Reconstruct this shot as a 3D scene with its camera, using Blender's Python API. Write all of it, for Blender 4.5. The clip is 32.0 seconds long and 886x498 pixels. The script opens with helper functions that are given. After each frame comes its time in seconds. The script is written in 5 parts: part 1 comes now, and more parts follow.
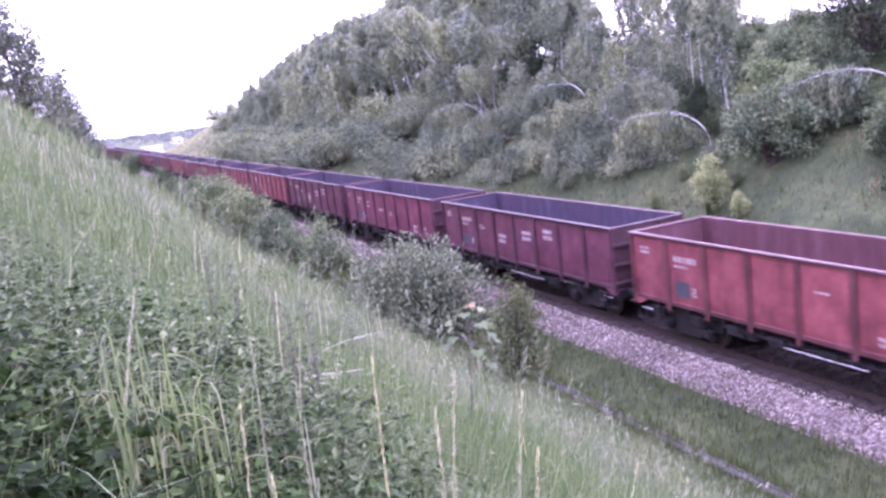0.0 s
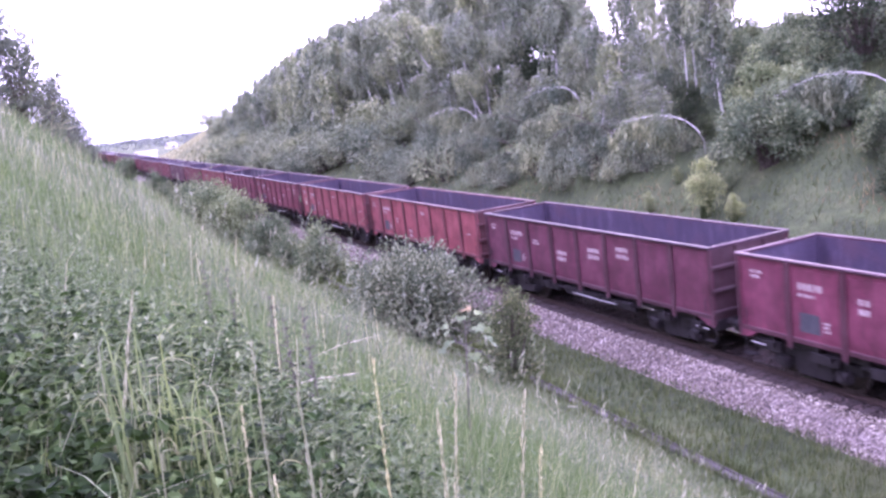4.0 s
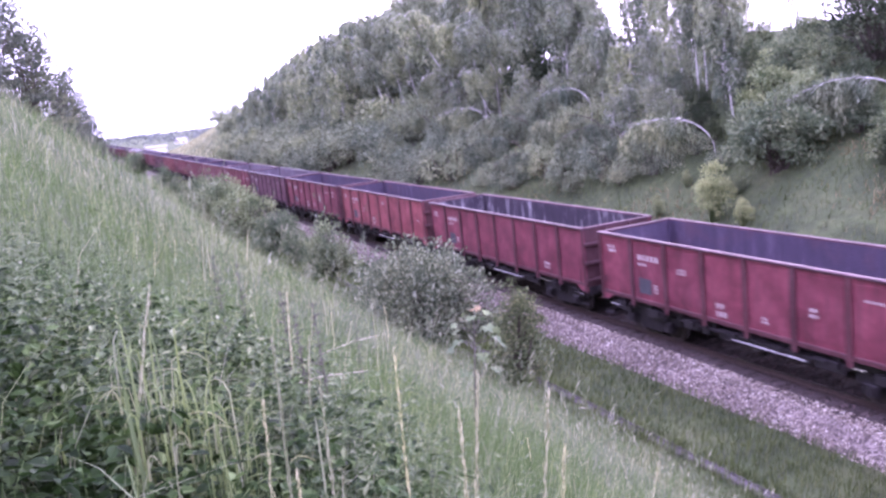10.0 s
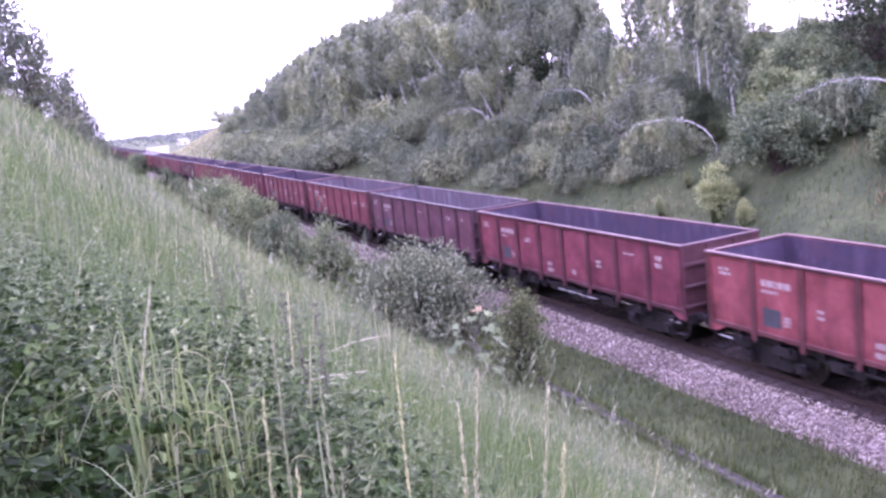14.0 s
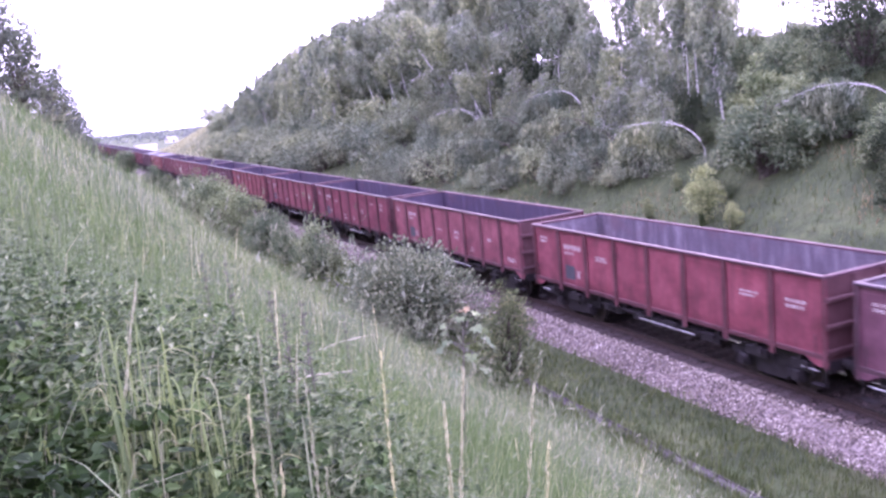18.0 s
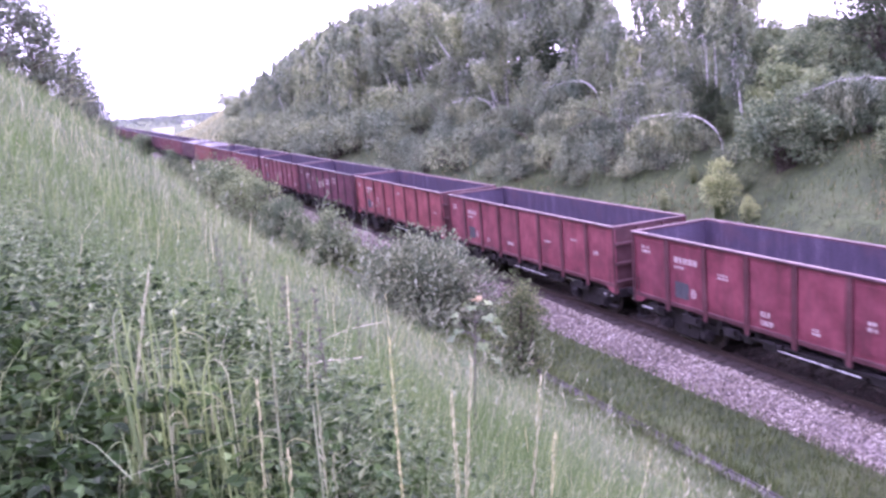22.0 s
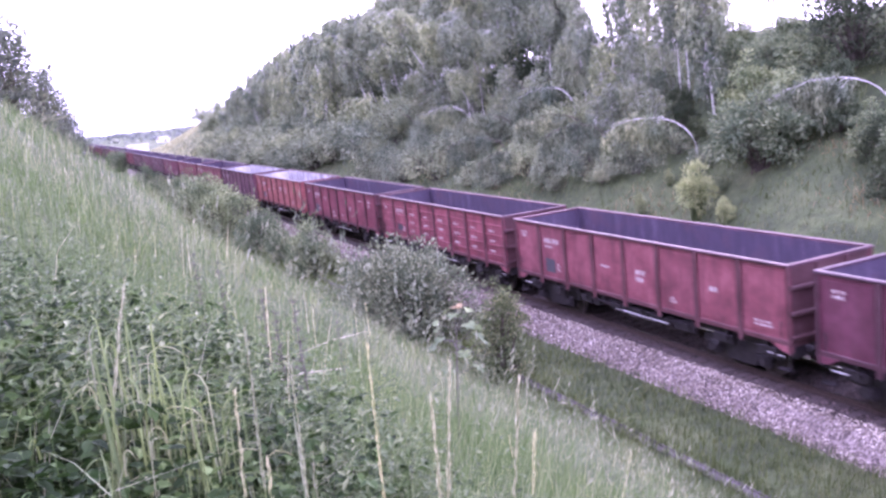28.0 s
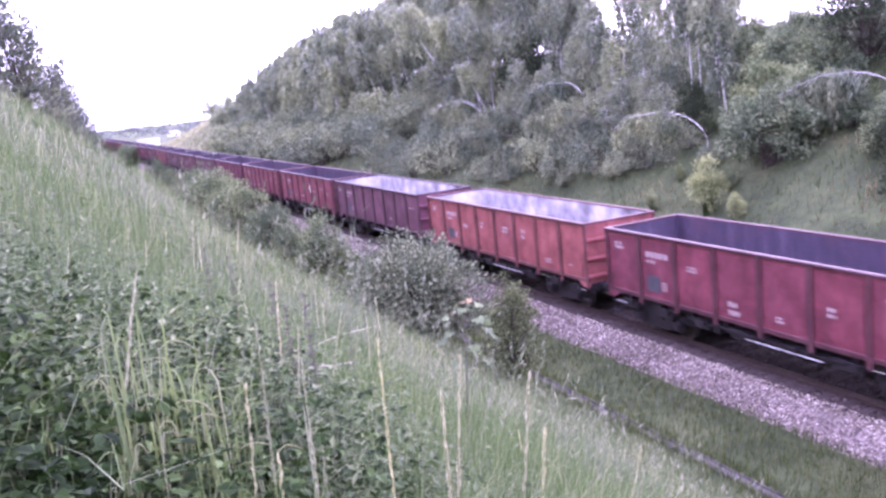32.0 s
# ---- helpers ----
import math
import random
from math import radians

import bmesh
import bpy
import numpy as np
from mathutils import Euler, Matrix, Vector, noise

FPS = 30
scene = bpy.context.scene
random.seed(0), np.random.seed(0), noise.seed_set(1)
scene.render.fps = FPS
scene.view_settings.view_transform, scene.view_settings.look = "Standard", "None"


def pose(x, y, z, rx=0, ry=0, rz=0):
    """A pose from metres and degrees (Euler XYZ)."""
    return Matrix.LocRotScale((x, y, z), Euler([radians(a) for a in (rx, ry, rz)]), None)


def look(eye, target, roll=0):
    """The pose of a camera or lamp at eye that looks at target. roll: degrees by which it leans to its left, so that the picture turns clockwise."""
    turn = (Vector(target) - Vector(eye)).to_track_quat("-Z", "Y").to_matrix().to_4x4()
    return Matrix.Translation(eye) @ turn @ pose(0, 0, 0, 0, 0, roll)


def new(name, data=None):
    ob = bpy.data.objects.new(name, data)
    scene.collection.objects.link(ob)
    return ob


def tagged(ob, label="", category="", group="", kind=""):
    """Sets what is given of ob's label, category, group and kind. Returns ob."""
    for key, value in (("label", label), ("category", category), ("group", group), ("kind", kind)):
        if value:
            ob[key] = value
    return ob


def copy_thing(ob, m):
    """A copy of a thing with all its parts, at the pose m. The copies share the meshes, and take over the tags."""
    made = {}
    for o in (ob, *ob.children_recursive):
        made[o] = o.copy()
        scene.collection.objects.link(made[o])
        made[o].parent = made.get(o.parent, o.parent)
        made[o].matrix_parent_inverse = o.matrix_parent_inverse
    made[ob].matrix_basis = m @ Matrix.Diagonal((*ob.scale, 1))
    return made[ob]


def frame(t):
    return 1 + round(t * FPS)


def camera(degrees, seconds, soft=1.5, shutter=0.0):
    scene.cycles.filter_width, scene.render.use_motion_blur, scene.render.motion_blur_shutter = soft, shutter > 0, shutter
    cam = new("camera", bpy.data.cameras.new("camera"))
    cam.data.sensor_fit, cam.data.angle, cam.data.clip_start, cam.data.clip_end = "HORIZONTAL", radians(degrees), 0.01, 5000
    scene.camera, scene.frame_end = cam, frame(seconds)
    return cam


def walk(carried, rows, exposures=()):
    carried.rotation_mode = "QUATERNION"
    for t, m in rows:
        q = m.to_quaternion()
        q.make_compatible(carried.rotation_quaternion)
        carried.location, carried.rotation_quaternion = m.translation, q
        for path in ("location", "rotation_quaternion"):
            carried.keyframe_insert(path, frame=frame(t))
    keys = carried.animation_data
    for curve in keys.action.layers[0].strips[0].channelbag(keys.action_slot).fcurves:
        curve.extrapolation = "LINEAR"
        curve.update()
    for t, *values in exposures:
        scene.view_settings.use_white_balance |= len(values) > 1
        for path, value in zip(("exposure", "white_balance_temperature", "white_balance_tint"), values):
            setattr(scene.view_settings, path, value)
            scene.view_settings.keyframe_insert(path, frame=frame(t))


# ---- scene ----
# ================= camera =================
cam = camera(54.3, 32.0, soft=2.7, shutter=0.5)
EYE = (0.0, 0.0, 8.07)


def aim(yaw, pitch, roll, side, lift):
    m = pose(EYE[0], EYE[1], EYE[2], 90 + pitch, 0, yaw) @ pose(0, 0, 0, 0, 0, roll)
    return m @ pose(side, lift, 0)


# seconds, yaw, pitch, roll, sway to the side, sway up
AIM = [
    (0, -23.22, -10.25, -6.90, 0.016, 0.009),
    (0.5, -22.86, -10.58, -7.49, 0.022, 0.010),
    (1, -22.51, -10.60, -7.69, 0.024, 0.011),
    (1.5, -22.63, -10.35, -7.25, 0.019, 0.012),
    (2, -23.33, -10.14, -6.84, 0.011, 0.008),
    (2.5, -23.38, -10.29, -7.10, 0.009, 0.008),
    (4.5, -23.60, -9.97, -7.03, 0.009, 0.004),
    (5, -22.88, -10.02, -6.75, 0.005, 0.004),
    (5.5, -22.29, -9.62, -6.37, 0.003, 0.004),
    (6, -22.85, -9.47, -6.06, 0.002, 0.005),
    (6.5, -22.81, -9.23, -6.15, 0.002, 0.006),
    (7, -22.27, -9.39, -6.32, 0.003, 0.006),
    (7.5, -22.57, -9.82, -6.75, 0.004, 0.006),
    (8, -23.31, -9.34, -6.41, -0.003, 0.006),
    (8.5, -23.87, -9.17, -6.63, -0.012, 0.004),
    (9, -23.98, -9.10, -6.33, -0.016, 0.003),
    (9.5, -23.74, -9.36, -6.01, -0.015, 0.004),
    (10, -23.08, -10.00, -6.19, -0.009, 0.003),
    (10.5, -23.57, -10.03, -5.91, -0.010, 0.003),
    (11, -23.48, -9.66, -6.30, -0.013, 0.002),
    (11.5, -24.02, -9.12, -6.30, -0.012, 0.002),
    (12, -23.50, -9.53, -6.30, -0.014, 0.001),
    (12.5, -23.37, -9.81, -6.33, -0.011, 0.001),
    (13, -22.61, -9.99, -6.47, -0.009, 0.001),
    (13.5, -22.81, -9.70, -6.11, -0.008, 0.001),
    (14, -22.98, -9.93, -6.23, -0.007, -0.000),
    (14.5, -23.06, -10.27, -5.68, -0.007, 0.001),
    (16.5, -22.75, -10.15, -6.13, -0.005, -0.000),
    (17, -23.13, -10.34, -6.00, -0.006, -0.002),
    (17.5, -23.49, -10.24, -5.88, -0.005, -0.003),
    (18, -23.74, -9.97, -5.60, -0.005, -0.003),
    (18.5, -24.41, -10.16, -5.61, -0.007, -0.003),
    (19, -25.01, -10.43, -5.17, -0.004, -0.002),
    (19.5, -24.84, -10.77, -4.92, -0.004, -0.002),
    (20, -24.33, -10.40, -4.71, -0.006, -0.003),
    (20.5, -23.64, -10.24, -4.99, -0.003, -0.001),
    (21, -22.24, -9.92, -4.96, -0.008, -0.002),
    (21.5, -20.90, -9.66, -5.34, -0.006, -0.001),
    (22, -22.74, -10.65, -4.76, -0.001, -0.003),
    (22.5, -24.51, -10.37, -5.50, 0.007, -0.002),
    (23, -24.72, -9.82, -6.49, 0.012, -0.001),
    (23.5, -24.54, -9.42, -6.42, 0.016, 0.002),
    (24, -24.20, -9.84, -6.11, 0.011, -0.001),
    (24.5, -24.93, -9.80, -6.13, 0.007, -0.002),
    (25, -24.77, -9.83, -5.93, 0.004, -0.003),
    (25.5, -24.53, -10.31, -5.95, 0.004, -0.004),
    (26, -24.27, -10.31, -5.67, 0.007, -0.002),
    (26.5, -24.12, -10.48, -5.78, 0.005, -0.004),
    (28.5, -24.21, -10.12, -6.26, 0.004, -0.010),
    (29, -23.98, -10.18, -6.69, 0.007, -0.010),
    (29.5, -23.80, -10.51, -6.16, 0.008, -0.011),
    (30, -24.10, -10.48, -6.42, 0.008, -0.011),
    (30.5, -23.73, -10.66, -6.06, 0.005, -0.011),
    (31, -23.32, -10.32, -6.09, 0.003, -0.011),
    (31.5, -23.76, -10.41, -6.18, 0.003, -0.010),
    (32, -23.47, -10.46, -6.02, 0.003, -0.008),
]
walk(cam, [(t, aim(*r)) for t, *r in AIM], [(0.0, 1.83, 5500, 50), (3.0, 1.82, 5500, 51), (6.0, 1.79, 5530, 51), (9.0, 1.69, 5500, 49), (12.0, 1.71, 5530, 50), (15.0, 1.75, 5550, 50),
      (18.0, 1.77, 5550, 50), (21.0, 1.85, 5550, 51), (24.0, 1.85, 5550, 51), (29.0, 1.84, 5520, 49), (32.0, 1.84, 5520, 50)])

# ================= world and light =================
world = bpy.data.worlds.new("overcast_evening")
scene.world = world
world.use_nodes = True
wn, wl = world.node_tree.nodes, world.node_tree.links
sky = wn.new("ShaderNodeTexSky")
sky.sky_type, sky.sun_disc = "NISHITA", False
sky.sun_elevation, sky.sun_rotation = radians(28), radians(40)
sky.air_density, sky.dust_density, sky.ozone_density = 1.0, 6.0, 1.0
veil = wn.new("ShaderNodeMix")
veil.data_type = "RGBA"
veil.inputs[0].default_value = 0.8
veil.inputs[7].default_value = (12.9, 12.6, 14.8, 1)
wl.new(sky.outputs[0], veil.inputs[6])
wl.new(veil.outputs[2], wn["Background"].inputs["Color"])
wn["Background"].inputs["Strength"].default_value = 0.11

sun_data = bpy.data.lights.new("sun", "SUN")
sun_data.energy, sun_data.angle, sun_data.color = 0.7, radians(25), (1.0, 0.95, 0.9)
sun = new("sun", sun_data)
sun.matrix_world = look((0, 0, 60), (-28, -33, 20))


# ================= materials =================
def nodes_of(name):
    m = bpy.data.materials.new(name)
    m.use_nodes = True
    t = m.node_tree
    return m, t.nodes, t.links, t.nodes["Principled BSDF"]


def ramp(n, stops):
    r = n.new("ShaderNodeValToRGB")
    while len(r.color_ramp.elements) < len(stops):
        r.color_ramp.elements.new(0.5)
    for e, (p, c) in zip(r.color_ramp.elements, stops):
        e.position, e.color = p, (*c, 1)
    return r


def noise_tex(n, l, scale, detail=4.0, rough=0.6, coord="Object", stretch=None):
    co = n.new("ShaderNodeTexCoord")
    t = n.new("ShaderNodeTexNoise")
    t.inputs["Scale"].default_value, t.inputs["Detail"].default_value, t.inputs["Roughness"].default_value = scale, detail, rough
    if stretch:
        mp = n.new("ShaderNodeMapping")
        mp.inputs["Scale"].default_value = stretch
        l.new(co.outputs[coord], mp.inputs["Vector"])
        l.new(mp.outputs[0], t.inputs["Vector"])
    else:
        l.new(co.outputs[coord], t.inputs["Vector"])
    return t


def mix_rgb(n, l, fac, a, b, kind="MIX"):
    m = n.new("ShaderNodeMix")
    m.data_type, m.blend_type = "RGBA", kind
    for v, i in ((fac, 0), (a, 6), (b, 7)):
        if hasattr(v, "links"):
            l.new(v, m.inputs[i])
        elif i == 0:
            m.inputs[0].default_value = v
        else:
            m.inputs[i].default_value = (*v, 1)
    return m.outputs[2]


def bump(n, l, bsdf, height, strength=0.3, distance=0.02):
    b = n.new("ShaderNodeBump")
    b.inputs["Strength"].default_value, b.inputs["Distance"].default_value = strength, distance
    l.new(height, b.inputs["Height"])
    l.new(b.outputs[0], bsdf.inputs["Normal"])


def leaf_mat(name, dark, light, tip=None, translucent=0.35, patch=0.25):
    """Leaves and blades: each piece has its own shade, with broad patches over the place."""
    m, n, l, b = nodes_of(name)
    g = n.new("ShaderNodeNewGeometry")
    stops = [(0.0, dark), (0.75, light)] + ([(1.0, tip)] if tip else [])
    r = ramp(n, stops)
    l.new(g.outputs["Random Per Island"], r.inputs[0])
    big = noise_tex(n, l, patch, 3.0)
    br = ramp(n, [(0.3, (0.68, 0.72, 0.72)), (0.7, (1.25, 1.13, 1.0))])
    l.new(big.outputs[0], br.inputs[0])
    col = mix_rgb(n, l, 1.0, r.outputs[0], br.outputs[0], "MULTIPLY")
    oi = n.new("ShaderNodeObjectInfo")
    orr = ramp(n, [(0.0, (0.72, 0.76, 0.78)), (0.5, (1.0, 1.0, 0.98)), (0.85, (1.20, 1.18, 1.10)), (1.0, (1.30, 1.26, 1.06))])
    l.new(oi.outputs["Random"], orr.inputs[0])
    col = mix_rgb(n, l, 1.0, col, orr.outputs[0], "MULTIPLY")
    l.new(col, b.inputs["Base Color"])
    b.inputs["Roughness"].default_value = 0.6
    b.inputs["Specular IOR Level"].default_value = 0.22
    tr = n.new("ShaderNodeBsdfTranslucent")
    l.new(col, tr.inputs[0])
    mx = n.new("ShaderNodeMixShader")
    mx.inputs[0].default_value = translucent
    l.new(b.outputs[0], mx.inputs[1])
    l.new(tr.outputs[0], mx.inputs[2])
    l.new(mx.outputs[0], n["Material Output"].inputs[0])
    return m


def paint_mat(name, base, rust=(0.085, 0.034, 0.046), wear=0.45, rough=0.62):
    """Old wagon paint: faded, streaked with rust and coal dust."""
    m, n, l, b = nodes_of(name)
    big = noise_tex(n, l, 1.3, 6.0, 0.7)
    streak = noise_tex(n, l, 3.0, 5.0, 0.7, stretch=(1.0, 2.2, 0.22))
    fine = noise_tex(n, l, 30.0, 4.0, 0.7)
    fade = tuple(min(1, c * 1.34 + 0.02) for c in base)
    deep = tuple(c * 0.62 for c in base)
    r1 = ramp(n, [(0.32, deep), (0.48, base), (0.68, fade)])
    l.new(big.outputs[0], r1.inputs[0])
    r2 = ramp(n, [(wear - 0.02, (0, 0, 0)), (wear + 0.26, (0.5, 0.5, 0.5))])
    l.new(streak.outputs[0], r2.inputs[0])
    c = mix_rgb(n, l, r2.outputs[0], r1.outputs[0], rust)
    r3 = ramp(n, [(0.62, (0, 0, 0)), (0.74, (0.45, 0.45, 0.45))])
    l.new(fine.outputs[0], r3.inputs[0])
    c = mix_rgb(n, l, r3.outputs[0], c, rust)
    oi = n.new("ShaderNodeObjectInfo")
    r4 = ramp(n, [(0.0, (0.9, 0.9, 0.92)), (1.0, (1.08, 1.06, 1.04))])
    l.new(oi.outputs["Random"], r4.inputs[0])
    c = mix_rgb(n, l, 1.0, c, r4.outputs[0], "MULTIPLY")
    l.new(c, b.inputs["Base Color"])
    b.inputs["Roughness"].default_value = rough
    bump(n, l, b, streak.outputs[0], 0.12, 0.03)
    return m


def hold_mat(name, dark, dust, rust, share=0.5):
    """The inside of a wagon: coal-stained sheet with pale dust and rust run down in streaks."""
    m, n, l, b = nodes_of(name)
    big = noise_tex(n, l, 0.8, 5.0, 0.6)
    run = noise_tex(n, l, 1.6, 6.0, 0.7, stretch=(1.0, 2.0, 0.35))
    fine = noise_tex(n, l, 14.0, 4.0, 0.7)
    r1 = ramp(n, [(share - 0.16, tuple(0.7 * c for c in dark)), (share + 0.02, dark), (share + 0.24, dust)])
    l.new(run.outputs[0], r1.inputs[0])
    r2 = ramp(n, [(0.52, (0, 0, 0)), (0.70, (0.6, 0.6, 0.6))])
    l.new(big.outputs[0], r2.inputs[0])
    c = mix_rgb(n, l, r2.outputs[0], r1.outputs[0], rust)
    r3 = ramp(n, [(0.35, (0.8, 0.8, 0.8)), (0.7, (1.15, 1.15, 1.15))])
    l.new(fine.outputs[0], r3.inputs[0])
    l.new(mix_rgb(n, l, 1.0, c, r3.outputs[0], "MULTIPLY"), b.inputs["Base Color"])
    b.inputs["Roughness"].default_value = 0.6
    bump(n, l, b, run.outputs[0], 0.1, 0.03)
    return m


def plain_mat(name, a, c, scale=6.0, rough=0.7, metal=0.0, strength=0.25, detail=5.0, stretch=None):
    m, n, l, b = nodes_of(name)
    t = noise_tex(n, l, scale, detail, 0.65, stretch=stretch)
    r = ramp(n, [(0.3, a), (0.7, c)])
    l.new(t.outputs[0], r.inputs[0])
    l.new(r.outputs[0], b.inputs["Base Color"])
    b.inputs["Roughness"].default_value, b.inputs["Metallic"].default_value = rough, metal
    bump(n, l, b, t.outputs[0], strength)
    return m


def soil_mat():
    m, n, l, b = nodes_of("grassy_soil")
    t1 = noise_tex(n, l, 0.35, 6.0, 0.7)
    t2 = noise_tex(n, l, 2.5, 6.0, 0.7)
    r1 = ramp(n, [(0.35, (0.030, 0.044, 0.017)), (0.5, (0.058, 0.078, 0.030)), (0.62, (0.082, 0.098, 0.042)), (0.76, (0.13, 0.12, 0.065))])
    l.new(t1.outputs[0], r1.inputs[0])
    r2 = ramp(n, [(0.3, (0.55, 0.55, 0.55)), (0.7, (1.3, 1.3, 1.25))])
    l.new(t2.outputs[0], r2.inputs[0])
    l.new(mix_rgb(n, l, 1.0, r1.outputs[0], r2.outputs[0], "MULTIPLY"), b.inputs["Base Color"])
    b.inputs["Roughness"].default_value = 0.95
    bump(n, l, b, t2.outputs[0], 0.6, 0.15)
    return m


def stone_mat(name, stops, island=True, scale=18.0):
    m, n, l, b = nodes_of(name)
    r = ramp(n, stops)
    if island:
        l.new(n.new("ShaderNodeNewGeometry").outputs["Random Per Island"], r.inputs[0])
    else:
        v = n.new("ShaderNodeTexVoronoi")
        v.inputs["Scale"].default_value = scale
        co = n.new("ShaderNodeTexCoord")
        l.new(co.outputs["Object"], v.inputs["Vector"])
        sep = n.new("ShaderNodeSeparateColor")
        l.new(v.outputs["Color"], sep.inputs[0])
        l.new(sep.outputs[0], r.inputs[0])
        bump(n, l, b, v.outputs["Distance"], 1.0, 0.05)
    t = noise_tex(n, l, 0.6, 4.0)
    rr = ramp(n, [(0.3, (0.72, 0.7, 0.7)), (0.7, (1.1, 1.1, 1.1))])
    l.new(t.outputs[0], rr.inputs[0])
    l.new(mix_rgb(n, l, 1.0, r.outputs[0], rr.outputs[0], "MULTIPLY"), b.inputs["Base Color"])
    b.inputs["Roughness"].default_value = 0.9
    return m


def bark_mat(name, pale, dark, cut=0.55):
    m, n, l, b = nodes_of(name)
    t = noise_tex(n, l, 5.0, 5.0, 0.7, stretch=(1, 1, 3.5))
    r = ramp(n, [(cut - 0.03, pale), (cut + 0.05, dark)])
    l.new(t.outputs[0], r.inputs[0])
    l.new(r.outputs[0], b.inputs["Base Color"])
    b.inputs["Roughness"].default_value = 0.8
    bump(n, l, b, t.outputs[0], 0.3, 0.02)
    return m


M_SOIL = soil_mat()
M_BALLAST = stone_mat("ballast_bed", [(0.0, (0.08, 0.06, 0.056)), (0.5, (0.19, 0.15, 0.142)), (1.0, (0.36, 0.30, 0.285))], island=False)
M_STONE = stone_mat("ballast_stones", [(0.0, (0.075, 0.057, 0.048)), (0.4, (0.27, 0.217, 0.185)), (0.85, (0.52, 0.44, 0.385)), (1.0, (0.78, 0.70, 0.64))])
M_DIRTY = stone_mat("oily_ballast", [(0.0, (0.028, 0.019, 0.018)), (0.6, (0.092, 0.064, 0.062)), (1.0, (0.18, 0.13, 0.128))])
M_DIRTBED = stone_mat("oily_bed", [(0.0, (0.028, 0.019, 0.019)), (1.0, (0.105, 0.074, 0.074))], island=False, scale=14)
M_SLEEPER = plain_mat("tarred_wood", (0.040, 0.029, 0.029), (0.10, 0.074, 0.074), 4.0, 0.85, stretch=(1, 8, 8))
M_RAIL_SIDE = plain_mat("rusty_rail", (0.035, 0.022, 0.020), (0.075, 0.045, 0.04), 9.0, 0.75)
M_RAIL_TOP = plain_mat("polished_rail", (0.55, 0.54, 0.55), (0.7, 0.69, 0.7), 9.0, 0.22, 1.0, 0.02)
M_CONC = plain_mat("weathered_concrete", (0.030, 0.025, 0.027), (0.115, 0.098, 0.104), 3.0, 0.9)
M_UNDER = plain_mat("end_dark_steel", (0.014, 0.011, 0.014), (0.045, 0.035, 0.042), 4.0, 0.6, 0.2)
M_DUSTY = plain_mat("dusty_bogie_steel", (0.010, 0.008, 0.010), (0.040, 0.031, 0.038), 7.0, 0.55, 0.1)
M_PALE_TUBE = plain_mat("pale_tube", (0.50, 0.48, 0.50), (0.68, 0.66, 0.68), 9.0, 0.35, 0.3, 0.05)
M_WHEEL = plain_mat("wheel_steel", (0.03, 0.024, 0.022), (0.08, 0.06, 0.055), 5.0, 0.55, 0.4)
M_TREAD = plain_mat("worn_steel", (0.30, 0.29, 0.29), (0.5, 0.49, 0.49), 6.0, 0.3, 1.0, 0.05)
M_INSIDE = hold_mat("coal_stained_steel", (0.074, 0.054, 0.098), (0.165, 0.130, 0.19), (0.115, 0.060, 0.085), 0.52)
M_INSIDE_RED = hold_mat("rust_red_steel", (0.13, 0.052, 0.066), (0.20, 0.11, 0.13), (0.11, 0.055, 0.075), 0.5)
M_INSIDE_PALE = hold_mat("dusty_pale_steel", (0.13, 0.105, 0.14), (0.30, 0.265, 0.31), (0.15, 0.085, 0.105), 0.48)
M_INSIDE_WHITE = plain_mat("lime_dusted_steel", (0.08, 0.07, 0.09), (0.66, 0.63, 0.68), 0.7, 0.7, 0.0)
M_INSIDE_PATCHY = hold_mat("patchy_dusted_steel", (0.045, 0.033, 0.055), (0.62, 0.58, 0.63), (0.05, 0.036, 0.055), 0.50)
M_LETTER = plain_mat("faded_white_lettering", (0.26, 0.15, 0.165), (0.62, 0.53, 0.55), 5.0, 0.8)
M_PLATE = plain_mat("grey_blue_plate", (0.05, 0.05, 0.065), (0.10, 0.095, 0.12), 6.0, 0.6)
M_BIRCH = bark_mat("birch_bark", (0.66, 0.63, 0.62), (0.075, 0.066, 0.062), 0.535)
M_BARK = bark_mat("dark_bark", (0.10, 0.08, 0.065), (0.045, 0.036, 0.03), 0.5)
M_STEM = plain_mat("weed_stem", (0.055, 0.050, 0.040), (0.15, 0.13, 0.11), 10.0, 0.8)
M_STRAW = plain_mat("dry_straw", (0.42, 0.38, 0.28), (0.62, 0.57, 0.46), 10.0, 0.8)
M_SEED = leaf_mat("dry_seed_heads", (0.38, 0.39, 0.24), (0.58, 0.57, 0.41), (0.78, 0.76, 0.62), 0.3)
M_BIRCHLEAF = leaf_mat("birch_leaves", (0.105, 0.138, 0.090), (0.300, 0.352, 0.248), (0.44, 0.48, 0.37), 0.30, 0.7)
M_SHRUB = leaf_mat("shrub_leaves", (0.088, 0.122, 0.066), (0.260, 0.322, 0.200), (0.40, 0.45, 0.31), 0.36, 0.7)
M_DARKLEAF = leaf_mat("dark_leaves", (0.032, 0.050, 0.028), (0.090, 0.122, 0.070), (0.15, 0.18, 0.12), 0.3)
M_NEARTREE = leaf_mat("broadleaf_crown", (0.060, 0.078, 0.060), (0.150, 0.178, 0.140), (0.22, 0.25, 0.20), 0.35)
M_WILLOW = leaf_mat("willow_leaves", (0.062, 0.082, 0.052), (0.235, 0.280, 0.195), (0.46, 0.50, 0.40), 0.2, 1.2)
